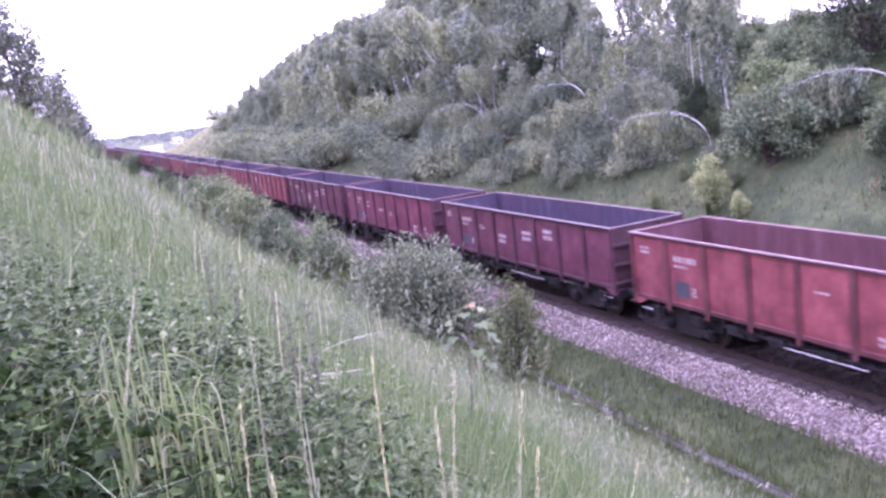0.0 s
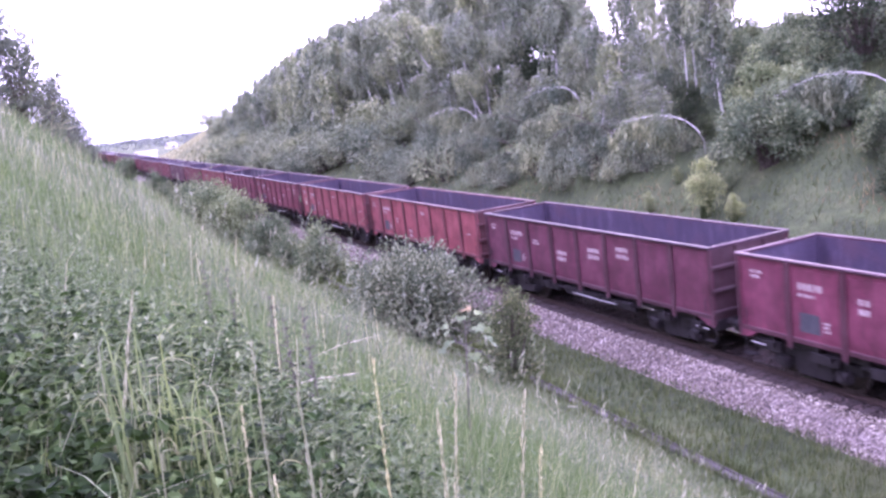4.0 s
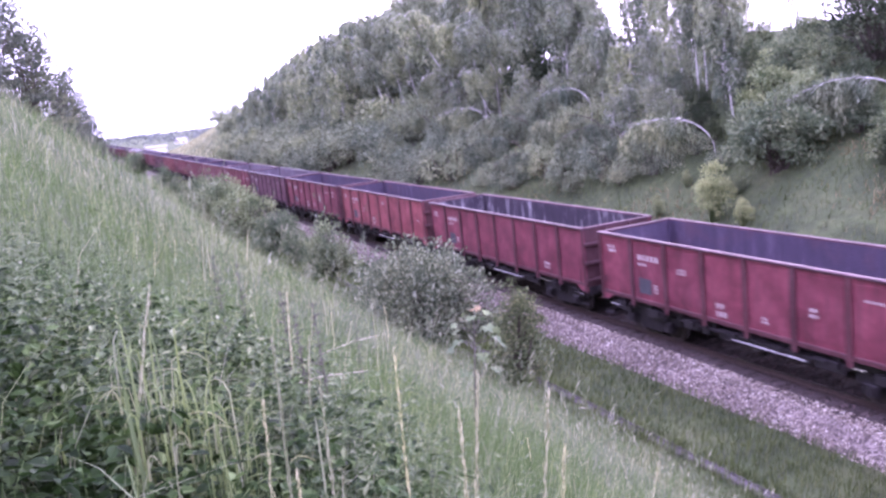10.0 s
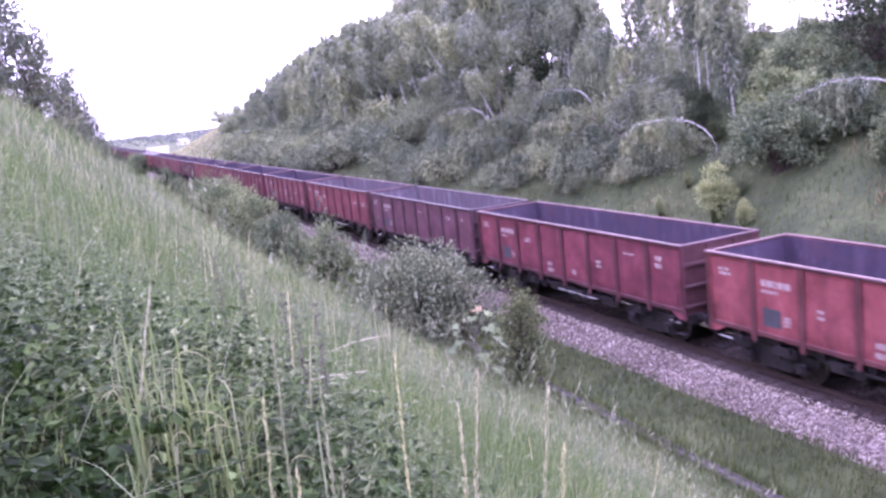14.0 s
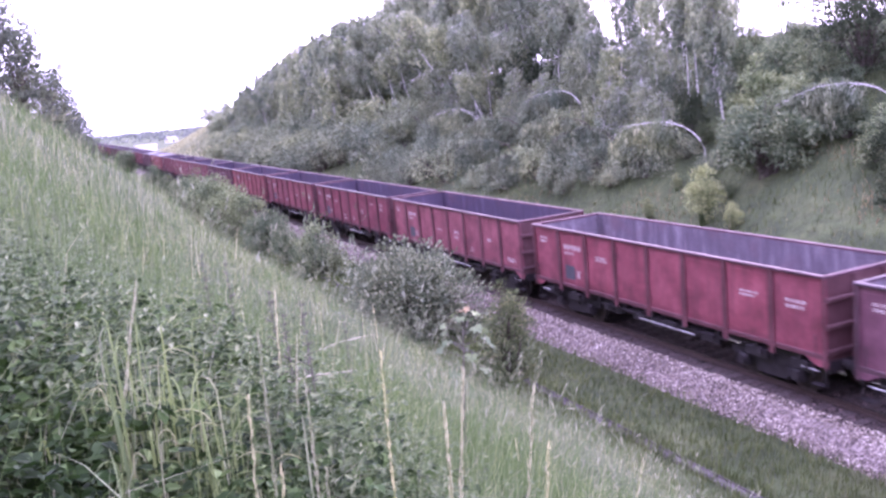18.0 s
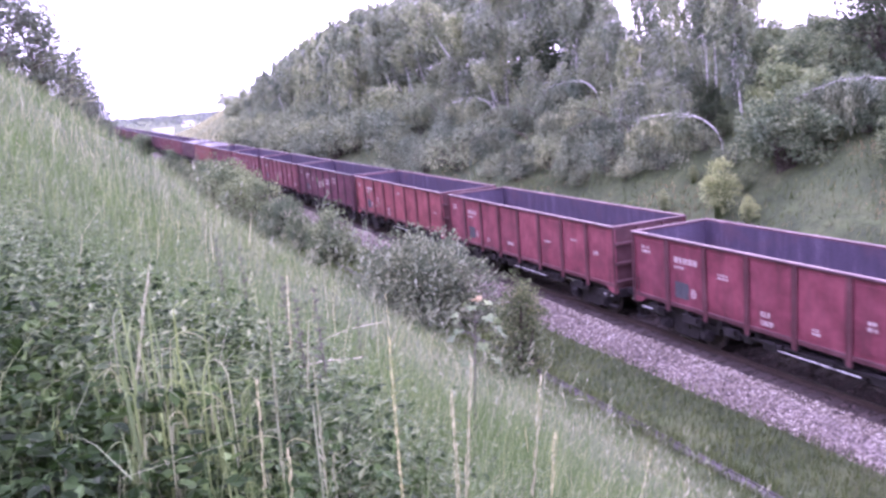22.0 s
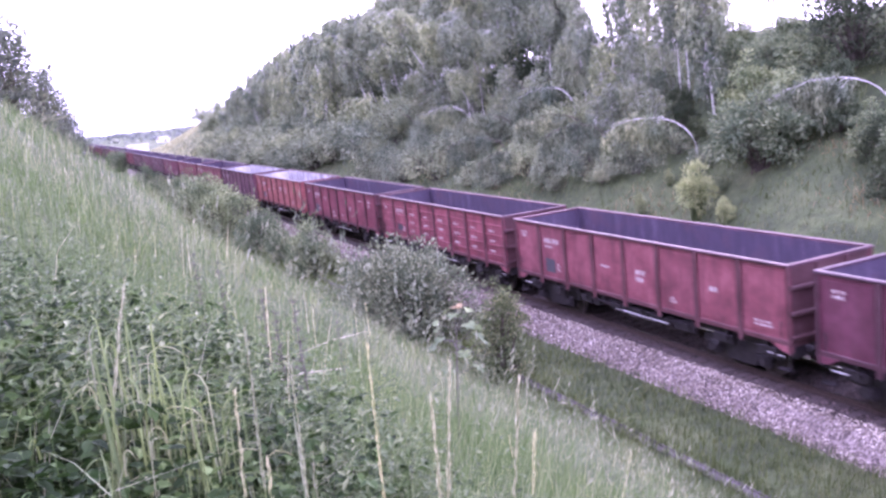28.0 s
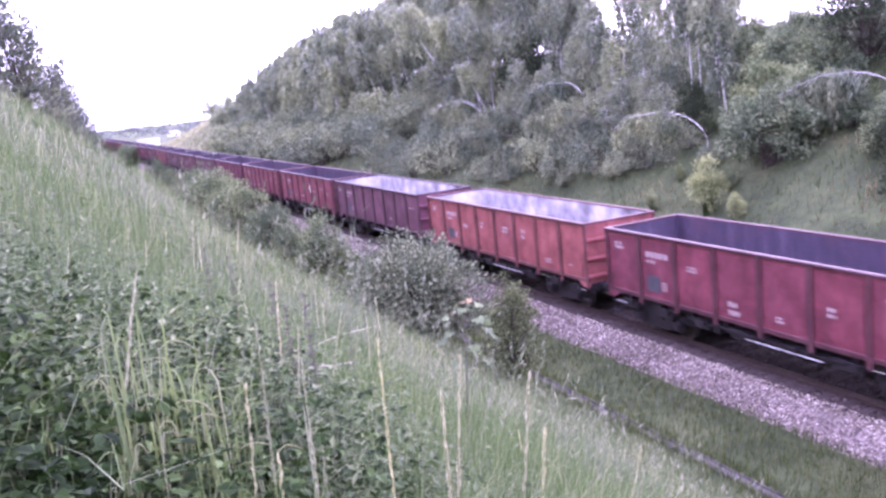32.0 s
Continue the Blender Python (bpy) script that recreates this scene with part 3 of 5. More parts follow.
def make_bush(seed, R=1.6, H=3.0, leaves=3000, size=0.13, mat=None, name="bush", label="dense green bush", clumps=60, group="", category="bush", up=0.3, bark=None, low=0.0, lobes=5, hang=0.0, spread=0.6, tri=False, core=0):
    """Several rounded lobes made of clumps of leaves on many stems; an uneven outline with gaps."""
    rng = np.random.RandomState(seed)
    w = Build()
    lob = []
    for i in range(lobes):
        a = 6.28 * i / lobes + rng.uniform(-0.5, 0.5)
        q = R * (0.0 if i == 0 else rng.uniform(0.35, spread))
        hh = H * (1.0 if i == 0 else rng.uniform(0.45, 0.95) if spread > 0.7 else rng.uniform(0.62, 0.95))
        lob.append((q * math.cos(a), q * math.sin(a), hh, R * rng.uniform(0.45, 0.62) * (0.62 / max(0.62, spread)) ** 0.8))
    P, D = [], []
    per = leaves // clumps
    for i in range(clumps):
        lx, ly, lh, lr = lob[rng.randint(lobes)]
        v = rng.normal(0, 1, 3)
        v /= np.linalg.norm(v)
        if v[2] < -0.55:
            v[2] = -v[2]
        k = rng.uniform(0.72, 1.06)
        mid = lh * (0.5 + low / 2)
        c = np.array([lx + v[0] * lr * k, ly + v[1] * lr * k, mid + v[2] * (lh - mid) * k])
        if i % 3 == 0:
            s = Vector((rng.normal(0, 0.12), rng.normal(0, 0.12), -0.3))
            e = Vector(c)
            w.tube([s, s.lerp(e, 0.5) + Vector((0, 0, 0.12 * H)), e], [0.02 + 0.006 * H, 0.014 + 0.003 * H, 0.006], 5, cap=False)
        sp = rng.uniform(0.65, 1.2) * 0.145 * R
        q = np.clip(rng.normal(0, 1, (per, 3)), -1.35, 1.35) * np.array([sp, sp, sp * 0.75]) + c
        if hang:
            q[:, 2] -= np.abs(rng.normal(0, hang, per))
        q[:, 2] = np.maximum(q[:, 2], rng.uniform(0.0, 0.25, per))
        P.append(q)
        D.append((q - c) / sp * 0.7 + v * 0.8 + np.array([0, 0, up]) + rng.normal(0, 0.5, (per, 3)))
    for i in range(core):
        lx, ly, lh, lr = lob[i % lobes]
        v = rng.normal(0, 1, 3)
        v *= rng.uniform(0.2, 0.78) / np.linalg.norm(v)
        mid = lh * (0.5 + low / 2)
        P.append(np.array([[lx + v[0] * lr, ly + v[1] * lr, max(0.05, mid + v[2] * (lh - mid))]]))
        D.append(rng.normal(0, 1, (1, 3)))
    P, D = np.concatenate(P), np.concatenate(D)
    k = len(P)
    out = np.column_stack([P[:, 0], P[:, 1], np.zeros(k)]) / R
    wide = np.where(np.arange(k) >= k - core, 1.8, 1.0) * size
    lv = (leaf_tris if tri else leaf_quads)(P, D, rng.normal(0, 1.0, (k, 3)) + out * 0.4 + np.array([0, 0, 0.7]), rng.uniform(0.7, 1.4, k) * wide, rng.uniform(0.45, 0.7, k) * wide)
    return plant(name, None, [lv], mat or M_SAPLEAF, label, category, group, bark or M_BARK, w)


def set_at(ob, x, y, z=None, turn=0.0, s=1.0, sz=None):
    if z is None:
        z = float(ground_z(x, y)) - 0.05
    ob.matrix_basis = pose(x, y, z, 0, 0, turn) @ Matrix.Diagonal((s, s, sz or s, 1))
    return ob


def copy_at(ob, x, y, turn=0.0, s=1.0, sz=None, label=""):
    c = copy_thing(ob, Matrix())
    set_at(c, x, y, None, turn, s, sz)
    if label:
        tagged(c, label)
    return c


def blades(name, xy, h, w, mat, seed, lean=0.35, wind=(0.12, -0.05)):
    """Grass blades: bent tapering strips of three triangles."""
    rng = np.random.RandomState(seed)
    n = len(xy)
    z = ground_z(xy[:, 0], xy[:, 1]) - 0.02
    a = rng.uniform(0, 6.28, n)
    ln = np.abs(rng.normal(0, lean, n)) * h
    dx, dy = np.cos(a) * ln + wind[0] * h, np.sin(a) * ln + wind[1] * h
    b = rng.uniform(0, 6.28, n)
    sx, sy = np.cos(b) * w / 2, np.sin(b) * w / 2
    x, y = xy[:, 0], xy[:, 1]
    V = np.stack([
        np.stack([x - sx, y - sy, z], 1), np.stack([x + sx, y + sy, z], 1),
        np.stack([x - 0.8 * sx + dx * 0.3, y - 0.8 * sy + dy * 0.3, z + h * 0.58], 1), np.stack([x + 0.8 * sx + dx * 0.3, y + 0.8 * sy + dy * 0.3, z + h * 0.58], 1),
        np.stack([x + dx, y + dy, z + h * rng.uniform(0.82, 1.0, n)], 1)], 1).reshape(-1, 3)
    o = 5 * np.arange(n)
    F = [(i, i + 1, i + 3, i + 2) for i in o.tolist()] + [(i + 2, i + 3, i + 4) for i in o.tolist()]
    return mesh_from(name, V, F, mat)


def polar(n, d0, d1, a0, a1, rng, power=1.0):
    """Points round the camera, evenly spread in bearing and in the logarithm of distance."""
    d = d0 * (d1 / d0) ** (rng.rand(n) ** power)
    a = np.radians(rng.uniform(a0, a1, n))
    return np.stack([d * np.sin(a), d * np.cos(a)], 1), d


# ================= the near bank: grass and weeds =================
def near_grass():
    rng = np.random.RandomState(21)
    xy, d = polar(200000, 1.5, 150, -14, 62, rng, 0.85)
    wide = np.stack([rng.uniform(-13.5, 10.9, 26000), rng.uniform(-24, 75, 26000)], 1)
    ring, _ = polar(16000, 0.7, 10, 62, 346, rng)
    wide = np.concatenate([wide, ring])
    wd = np.hypot(wide[:, 0], wide[:, 1])
    out = (wd > 1.3) | (wide[:, 1] < 0.2)
    wide, wd = wide[out], wd[out]
    xy, d = np.concatenate([xy, wide]), np.concatenate([d, np.maximum(wd, 8.0)])
    keep = (xy[:, 0] < 10.9) & (xy[:, 0] > -14)
    bramble = bramble_share(xy[:, 0], xy[:, 1])
    keep &= rng.rand(len(d)) > 0.86 * np.minimum(1, 1.3 * bramble)
    keep &= ~((xy[:, 1] > 55) & (xy[:, 0] > 6) & (rng.rand(len(d)) < 0.5))
    xy, d, bramble = xy[keep], d[keep], bramble[keep]
    thick = np.sin(2.1 * xy[:, 0] + 0.8 * np.sin(1.3 * xy[:, 1])) * np.sin(1.1 * xy[:, 1] + 0.7 * np.sin(1.7 * xy[:, 0]))
    sparse = rng.rand(len(d)) < 0.62 + 0.45 * thick
    xy, d, bramble = xy[sparse], d[sparse], bramble[sparse]
    lowbank = np.clip((xy[:, 0] - 2.0) / 5.0, 0, 1)
    drift = np.sin(0.9 * xy[:, 0] + 0.35 * xy[:, 1]) * np.sin(0.5 * xy[:, 1] - 0.6 * xy[:, 0] + 1.0)
    pale = rng.rand(len(xy)) < 0.08 + 0.10 * drift + 0.06 * lowbank * (d > 7) + 0.26 * (d > 14)
    w = np.maximum(0.0030, 0.00056 * d) * rng.uniform(0.7, 1.4, len(xy))
    h = rng.uniform(0.40, 0.98, len(xy)) * np.where(d < 4, 0.66, 1.0) * (1 - 0.35 * lowbank) * (1 - 0.15 * bramble) * (1 - 0.5 * smooth(14, 45, xy[:, 1]) * smooth(-0.5, 2.5, xy[:, 0]))
    h = h * np.where(rng.rand(len(h)) < 0.5, rng.uniform(0.45, 0.75, len(h)), 1.0)
    tagged(new("tall_grass", blades("tall_grass", xy[~pale], h[~pale], w[~pale], M_GRASS, 22, 0.5)), "tall uncut green grass over the near bank", "grass", kind="stuff")
    tagged(new("pale_grass", blades("pale_grass", xy[pale], h[pale] * 1.05, w[pale] * 0.9, M_GRASSPALE, 23, 0.5)), "pale seeding grass over the near bank", "grass", kind="stuff")


def panicles():
    """Loose pale flower heads of the tall grass."""
    rng = np.random.RandomState(27)
    xy, d = polar(2600, 3.0, 34, -12, 55, rng, 1.0)
    keep = (xy[:, 0] < 9.5) & (rng.rand(len(d)) > bramble_share(xy[:, 0], xy[:, 1]))
    xy, d = xy[keep], d[keep]
    per = 7
    top = ground_z(xy[:, 0], xy[:, 1]) + rng.uniform(0.5, 1.0, len(d)) * (1 - 0.4 * np.clip((xy[:, 0] - 2) / 5, 0, 1))
    c = np.repeat(np.column_stack([xy, top]), per, 0)
    lean = np.repeat(np.column_stack([rng.normal(0.25, 0.3, len(d)), rng.normal(0, 0.3, len(d)), np.ones(len(d))]), per, 0)
    u = np.tile(np.linspace(0, 1, per), len(d))[:, None]
    P = c + lean * 0.14 * u + rng.normal(0, 0.008, c.shape)
    w = np.repeat(np.maximum(1.0, d / 7.0), per)
    n = len(P)
    v, f = leaf_quads(P, lean + rng.normal(0, 0.35, P.shape), rng.normal(0, 1, P.shape), rng.uniform(0.03, 0.06, n), rng.uniform(0.003, 0.007, n) * w)
    tagged(new("grass_flower_heads", mesh_from("grass_flower_heads", v, f, M_GRASSPALE)), "loose pale flower heads of the tall grass", "grass", kind="stuff")


def bramble_share(x, y):
    """How much of the ground brambles cover: a patch on the upper bank round the foreground."""
    d = np.hypot(x, y)
    u = 0.5 + 0.5 * np.sin(2.3 * x + 1.1) * np.sin(1.9 * y + 0.4)
    reach = 3.2 * (1 - smooth(-0.3, 0.9, x))
    return (1 - smooth(4.2, 7.4 + reach, d + 1.0 * u)) * (1 - smooth(0.15, 1.25, x + 0.5 * u - 0.1 * y)) * smooth(-6.5, -4.5, x) * smooth(-5, -2.5, y)


def oval_leaves(P, D, N, length, width):
    """Oval leaves folded along the midrib: base, two shoulders a side, tip."""
    D = D / np.linalg.norm(D, axis=1, keepdims=True)
    S = np.cross(D, N)
    S /= np.linalg.norm(S, axis=1, keepdims=True) + 1e-9
    U = np.cross(S, D)
    L, W = length[:, None], width[:, None]
    ring = [P, P + D * L * 0.28 + S * W * 0.5 + U * L * 0.10, P + D * L * 0.68 + S * W * 0.40 + U * L * 0.08, P + D * L - U * L * 0.08,
            P + D * L * 0.68 - S * W * 0.40 + U * L * 0.08, P + D * L * 0.28 - S * W * 0.5 + U * L * 0.10]
    V = np.stack(ring, 1).reshape(-1, 3)
    o = 6 * np.arange(len(P))[:, None]
    F = np.concatenate([o + np.array([[0, 1, 2, 3]]), o + np.array([[0, 3, 4, 5]])])
    return V, F


def mounds(n, count, d0, d1, a0, a1, r0, r1, hi, sz, rng, share=True):
    """Leafy shoots gathered in low mounds with gaps between them."""
    xy, d = polar(n, d0, d1, a0, a1, rng, 1.0)
    if share:
        back = np.stack([rng.uniform(-5.5, 1.2, n // 5), rng.uniform(-4.5, 1.0, n // 5)], 1)
        back = back[np.hypot(back[:, 0], back[:, 1]) > 1.4]
        xy = np.concatenate([xy, back])
        xy = xy[rng.rand(len(xy)) < bramble_share(xy[:, 0], xy[:, 1])]
    P, D, N = [], [], []
    for x, y in xy:
        r, h = rng.uniform(r0, r1), rng.uniform(hi[0], hi[1])
        v = rng.normal(0, 1, (count, 3))
        v /= np.linalg.norm(v, axis=1, keepdims=True)
        v[:, 2] = np.abs(v[:, 2])
        k = rng.uniform(0.55, 1.05, (count, 1))
        q = v * k * np.array([r, r, h])
        px, py = x + q[:, 0], y + q[:, 1]
        P.append(np.stack([px, py, ground_z(px, py) + q[:, 2] + 0.03], 1))
        a = rng.uniform(0, 6.28, count)
        D.append(np.stack([v[:, 0] + 0.8 * np.cos(a), v[:, 1] + 0.8 * np.sin(a), rng.normal(-0.1, 0.35, count)], 1))
        N.append(np.stack([v[:, 0] * 0.7, v[:, 1] * 0.7, np.ones(count)], 1) + rng.normal(0, 0.35, (count, 3)))
    P, D, N = np.concatenate(P), np.concatenate(D), np.concatenate(N)
    V, F, off = [], [], 0
    for turn in (0, 1.2, -1.2):
        c, sn = math.cos(turn), math.sin(turn)
        E = np.stack([D[:, 0] * c - D[:, 1] * sn, D[:, 0] * sn + D[:, 1] * c, D[:, 2]], 1)
        L = rng.uniform(sz[0], sz[1], len(P))
        v, f = oval_leaves(P, E, N, L, L * rng.uniform(0.5, 0.75, len(P)))
        V.append(v)
        F.append(f + off)
        off += len(v)
    return np.concatenate(V), np.concatenate(F)


def bramble_patch():
    rng = np.random.RandomState(31)
    v, f = mounds(720, 28, 1.4, 9.0, -14, 28, 0.08, 0.24, (0.12, 0.46), (0.017, 0.046), rng)
    v2, f2 = mounds(150, 24, 1.2, 5.0, -70, -14, 0.07, 0.21, (0.12, 0.40), (0.017, 0.046), rng)
    v, f = np.concatenate([v, v2]), np.concatenate([f, f2 + len(v)])
    tagged(new("brambles", mesh_from("brambles", v, f, M_BRAMBLE)), "low dark green brambles and nettles in the foreground", "bramble", kind="stuff")


def meadow_herbs():
    rng = np.random.RandomState(33)
    v, f = mounds(170, 26, 1.9, 6.5, 8, 33, 0.05, 0.16, (0.12, 0.42), (0.012, 0.034), rng, False)
    tagged(new("meadow_herbs", mesh_from("meadow_herbs", v, f, M_HERB)), "small leafy herbs among the tall grass", "herbs", kind="stuff")


def leafy_shoots():
    """Upright herb shoots, nettles and meadowsweet, with pairs of leaves up the stem."""
    rng = np.random.RandomState(35)
    xy, d = polar(1500, 2.2, 11.0, -14, 33, rng, 0.9)
    keep = rng.rand(len(d)) < np.clip(0.14 + 0.7 * bramble_share(xy[:, 0] - 0.3, xy[:, 1] * 0.9), 0, 1) * (1 - smooth(1.0, 3.4, xy[:, 0]))
    xy, d = xy[keep], d[keep]
    P, D, N, L = [], [], [], []
    for (x, y), dd in zip(xy, d):
        h, k = rng.uniform(0.32, 0.78), 11
        z0 = float(ground_z(x, y))
        lean = rng.normal(0, 0.13, 2)
        for i in range(k):
            u = 0.3 + 0.7 * i / (k - 1)
            for side in (0, 3.14):
                a = i * 1.57 + side + rng.normal(0, 0.35)
                P.append((x + lean[0] * h * u, y + lean[1] * h * u, z0 + h * u))
                D.append((math.cos(a), math.sin(a), rng.normal(0.05, 0.4)))
                N.append((rng.normal(0, 0.3), rng.normal(0, 0.3), 1))
                L.append((0.042 - 0.026 * max(0.0, u - 0.5) / 0.5) * rng.uniform(0.7, 1.3))
    P, D, N, L = np.array(P), np.array(D), np.array(N), np.array(L)
    v, f = leaf_quads(P, D, N, L, L * rng.uniform(0.3, 0.45, len(L)))
    tagged(new("leafy_shoots", mesh_from("leafy_shoots", v, f, M_NETTLE)), "upright grey-green nettles and herbs on the near bank", "herbs", kind="stuff")


near_grass()
leafy_shoots()
panicles()
bramble_patch()
meadow_herbs()


def turf():
    rng = np.random.RandomState(41)
    n = 52000
    y = np.where(rng.rand(n) < 0.85, 7 * (130 / 7) ** rng.rand(n), rng.uniform(-24, 12, n))
    x = rng.uniform(10.5, 14.85, n) - np.abs(rng.normal(0, 0.08, n))
    hug = rng.rand(n) < 0.16
    x = np.where(hug, 12.05 + rng.choice((-1, 1), n) * rng.uniform(0.13, 0.35, n), x)
    keep = (np.abs(x - 12.05) > 0.12) | (np.sin(0.9 * y) + np.sin(0.37 * y + 1.0) > 0.9)
    x, y, hug = x[keep], y[keep], hug[keep]
    d = np.hypot(x, y)
    tagged(new("trackside_grass", blades("trackside_grass", np.column_stack([x, y]), rng.uniform(0.10, 0.34, len(x)) * np.where(hug, 1.4, 1.0), np.maximum(0.007, 0.0007 * d), M_TURF, 42, 0.55)),
           "short grass beside the ballast", "grass", kind="stuff")
    n = 42000
    y = np.where(rng.rand(n) < 0.88, 12 * (260 / 12) ** rng.rand(n), rng.uniform(-24, 14, n))
    x = 19.4 + 16.5 * rng.rand(n)
    d = np.hypot(x, y)
    tagged(new("bank_grass", blades("bank_grass", np.column_stack([x, y]), rng.uniform(0.10, 0.46, n) * (0.75 + 0.45 * np.sin(0.9 * x + np.sin(0.7 * y)) * np.sin(0.8 * y)), np.maximum(0.012, 0.0006 * d), M_BANKGRASS, 43, 0.6)),
           "rough grass on the far bank", "grass", kind="stuff")

    n = 7000
    y = 15 * (70 / 15) ** rng.rand(n)
    x = rng.uniform(20.5, 29.0, n)
    patch = np.sin(1.1 * x + 0.6 * y) + np.sin(0.5 * y - 0.9 * x + 2.0) + rng.normal(0, 0.3, n) > 0.7
    x, y = x[patch], y[patch]
    tagged(new("withered_grass", blades("withered_grass", np.column_stack([x, y]), rng.uniform(0.12, 0.36, len(x)), np.full(len(x), 0.026), M_WITHERED, 45, 0.8)),
           "patches of withered reddish grass on the far bank", "grass", kind="stuff")
    n = 12000
    y = rng.uniform(150, 290, n)
    x = rng.uniform(20, 37, n)
    tagged(new("dry_grass", blades("dry_grass", np.column_stack([x, y]), rng.uniform(0.3, 0.7, n), np.full(n, 0.30), M_DRYGRASS, 44, 0.6)),
           "pale dry grass where the far bank runs out", "grass", kind="stuff")


turf()

# ================= trees and bushes =================
R7 = random.Random(7)
birches = [make_birch(101 + i, 8.0, 4100, 0.155, 0.16 + 0.07 * (i % 3)) for i in range(6)]
far_birches = [make_birch(111 + i, 8.0, 2600, 0.23, 0.12, 0.22) for i in range(3)]
thin_birches = [make_birch(121 + i, 8.0, 1100, 0.15, 0.35, 0.15, "thin sparse birch on the crest of the far bank") for i in range(2)]
tall = [make_birch(141 + i, 6.0, 4200, 0.12, 0.64, 0.26, "birch with a bare pale trunk and a drooping crown") for i in range(3)]
young = [make_birch(131 + i, 4.0, 3600, 0.10, 0.06, 0.30, "young birch with drooping grey-green foliage") for i in range(4)]
mounds_ = [make_bush(301 + i, 1.7, 2.6, 3100, 0.14, M_BIRCHLEAF, "bush", "round drooping grey-green bush on the far bank", 110, "bushes on the far bank", hang=0.30, up=-0.9, lobes=7, spread=0.8, tri=True) for i in range(4)]
far_bushes = [make_bush(305 + i, 2.2, 3.6, 2000, 0.26, M_BIRCHLEAF, "bush", "leafy bush on the far part of the bank", 100, "bushes on the far bank", hang=0.2, up=-0.3, lobes=8, spread=0.85, tri=True) for i in range(3)]
leafy = [make_bush(307 + i, 1.5, 3.0, 5600, 0.15, M_SHRUB, "bush", "leafy green bush on the far bank", 120, "bushes on the far bank", hang=0.12, up=0.1, lobes=9, spread=0.8, tri=True, core=500) for i in range(3)]
darks = [make_bush(311, 2.3, 6.0, 5200, 0.21, M_DARKLEAF, "dark_tree", "dark green broadleaf tree on the far bank", 150, "dark trees on the far bank", "tree", lobes=8, low=-0.6, tri=True),
         make_bush(312, 1.9, 4.6, 4200, 0.21, M_DARKLEAF, "dark_tree", "dark green broadleaf tree on the far bank", 120, "dark trees on the far bank", "tree", lobes=7, low=-0.6, tri=True)]
used = {}


def grow(kind, pool, x, y, turn, s):
    """Places each template once, then copies."""
    n = used.get(kind, 0)
    used[kind] = n + 1
    if n < len(pool):
        return set_at(pool[n], x, y, None, turn, s)
    return copy_at(pool[n % len(pool)], x, y, turn, s)


# birches bent into arches: place, turn, reach, height of the bow, height of the tip, drop of the ground
for k, (x, y, turn, reach, top, end, fall) in enumerate((
        (27.3, 31.2, 113, 4.6, 1.95, 0.9, 0.9), (28.1, 54.5, 100, 6.2, 2.4, 1.5, 0.8), (29.2, 43.6, 108, 4.4, 1.9, 1.0, 0.9), (27.3, 40.1, 112, 4.6, 1.3, 0.7, 0.9),
        (29.3, 22.6, 122, 4.4, 1.9, 0.7, 1.3), (31.2, 41.8, 104, 4.6, 1.6, 0.8, 0.8), (32.6, 67.0, 100, 6.6, 2.5, 1.4, 0.8), (30.3, 79.6, 100, 7.0, 2.0, 1.2, 0.8),
        (25.9, 46.4, 128, 3.9, 1.3, 0.5, 1.2), (25.1, 42.8, 131, 2.8, 1.3, 0.6, 0.8), (26.4, 36.8, 118, 3.4, 1.6, 0.8, 0.8), (27.6, 48.4, 112, 4.4, 1.8, 1.0, 0.8),
        (30.2, 49.0, 106, 4.6, 2.2, 1.3, 0.8), (29.8, 60.0, 104, 5.4, 2.3, 1.3, 0.8), (27.4, 63.0, 108, 5.0, 2.0, 1.1, 0.8))):
    arch = make_arch(201 + k, reach, top, end, 5600 if k < 6 else 4600, fall, k == 3 or k > 7)
    set_at(arch, x, y, None, turn, 1.0)

# upright birches among them, each with its own height
for k, (x, y, h) in enumerate(((30.9, 37.1, 5.6), (28.8, 31.6, 6.2), (32.1, 48.6, 7.3), (31.6, 50.0, 7.6), (30.5, 44.5, 5.6), (32.3, 53.7, 8.4), (30.0, 53.1, 5.3), (29.5, 56.0, 5.9),
                               (30.4, 60.2, 7.4), (32.7, 59.0, 7.6), (30.9, 64.7, 8.7), (31.5, 70.0, 9.6), (32.0, 76.3, 8.9), (31.0, 79.6, 9.0), (30.5, 85.1, 9.3),
                               (33.4, 45.6, 6.4), (33.8, 51.4, 8.0), (34.2, 56.5, 8.4), (33.6, 63.5, 8.6), (34.6, 69.0, 9.0), (34.2, 75.0, 9.2), (34.0, 82.0, 9.2), (31.6, 46.4, 6.4), (33.2, 43.0, 5.4), (32.2, 40.6, 5.6))):
    grow("birch", birches, x, y, R7.uniform(0, 360), h / 8.0)
for x, y, h in ((29.3, 38.3, 3.0), (28.7, 40.0, 3.8), (28.0, 36.0, 2.8), (27.8, 34.5, 2.6), (27.3, 37.5, 2.8),
                (28.5, 47.8, 3.9), (26.7, 38.5, 2.6), (29.9, 46.6, 3.8), (28.9, 51.6, 4.2), (29.2, 57.6, 4.2), (28.4, 60.6, 4.0), (30.6, 40.4, 3.4), (29.2, 64.0, 4.4)):
    grow("young", young, x, y, R7.uniform(0, 360), h / 4.0)
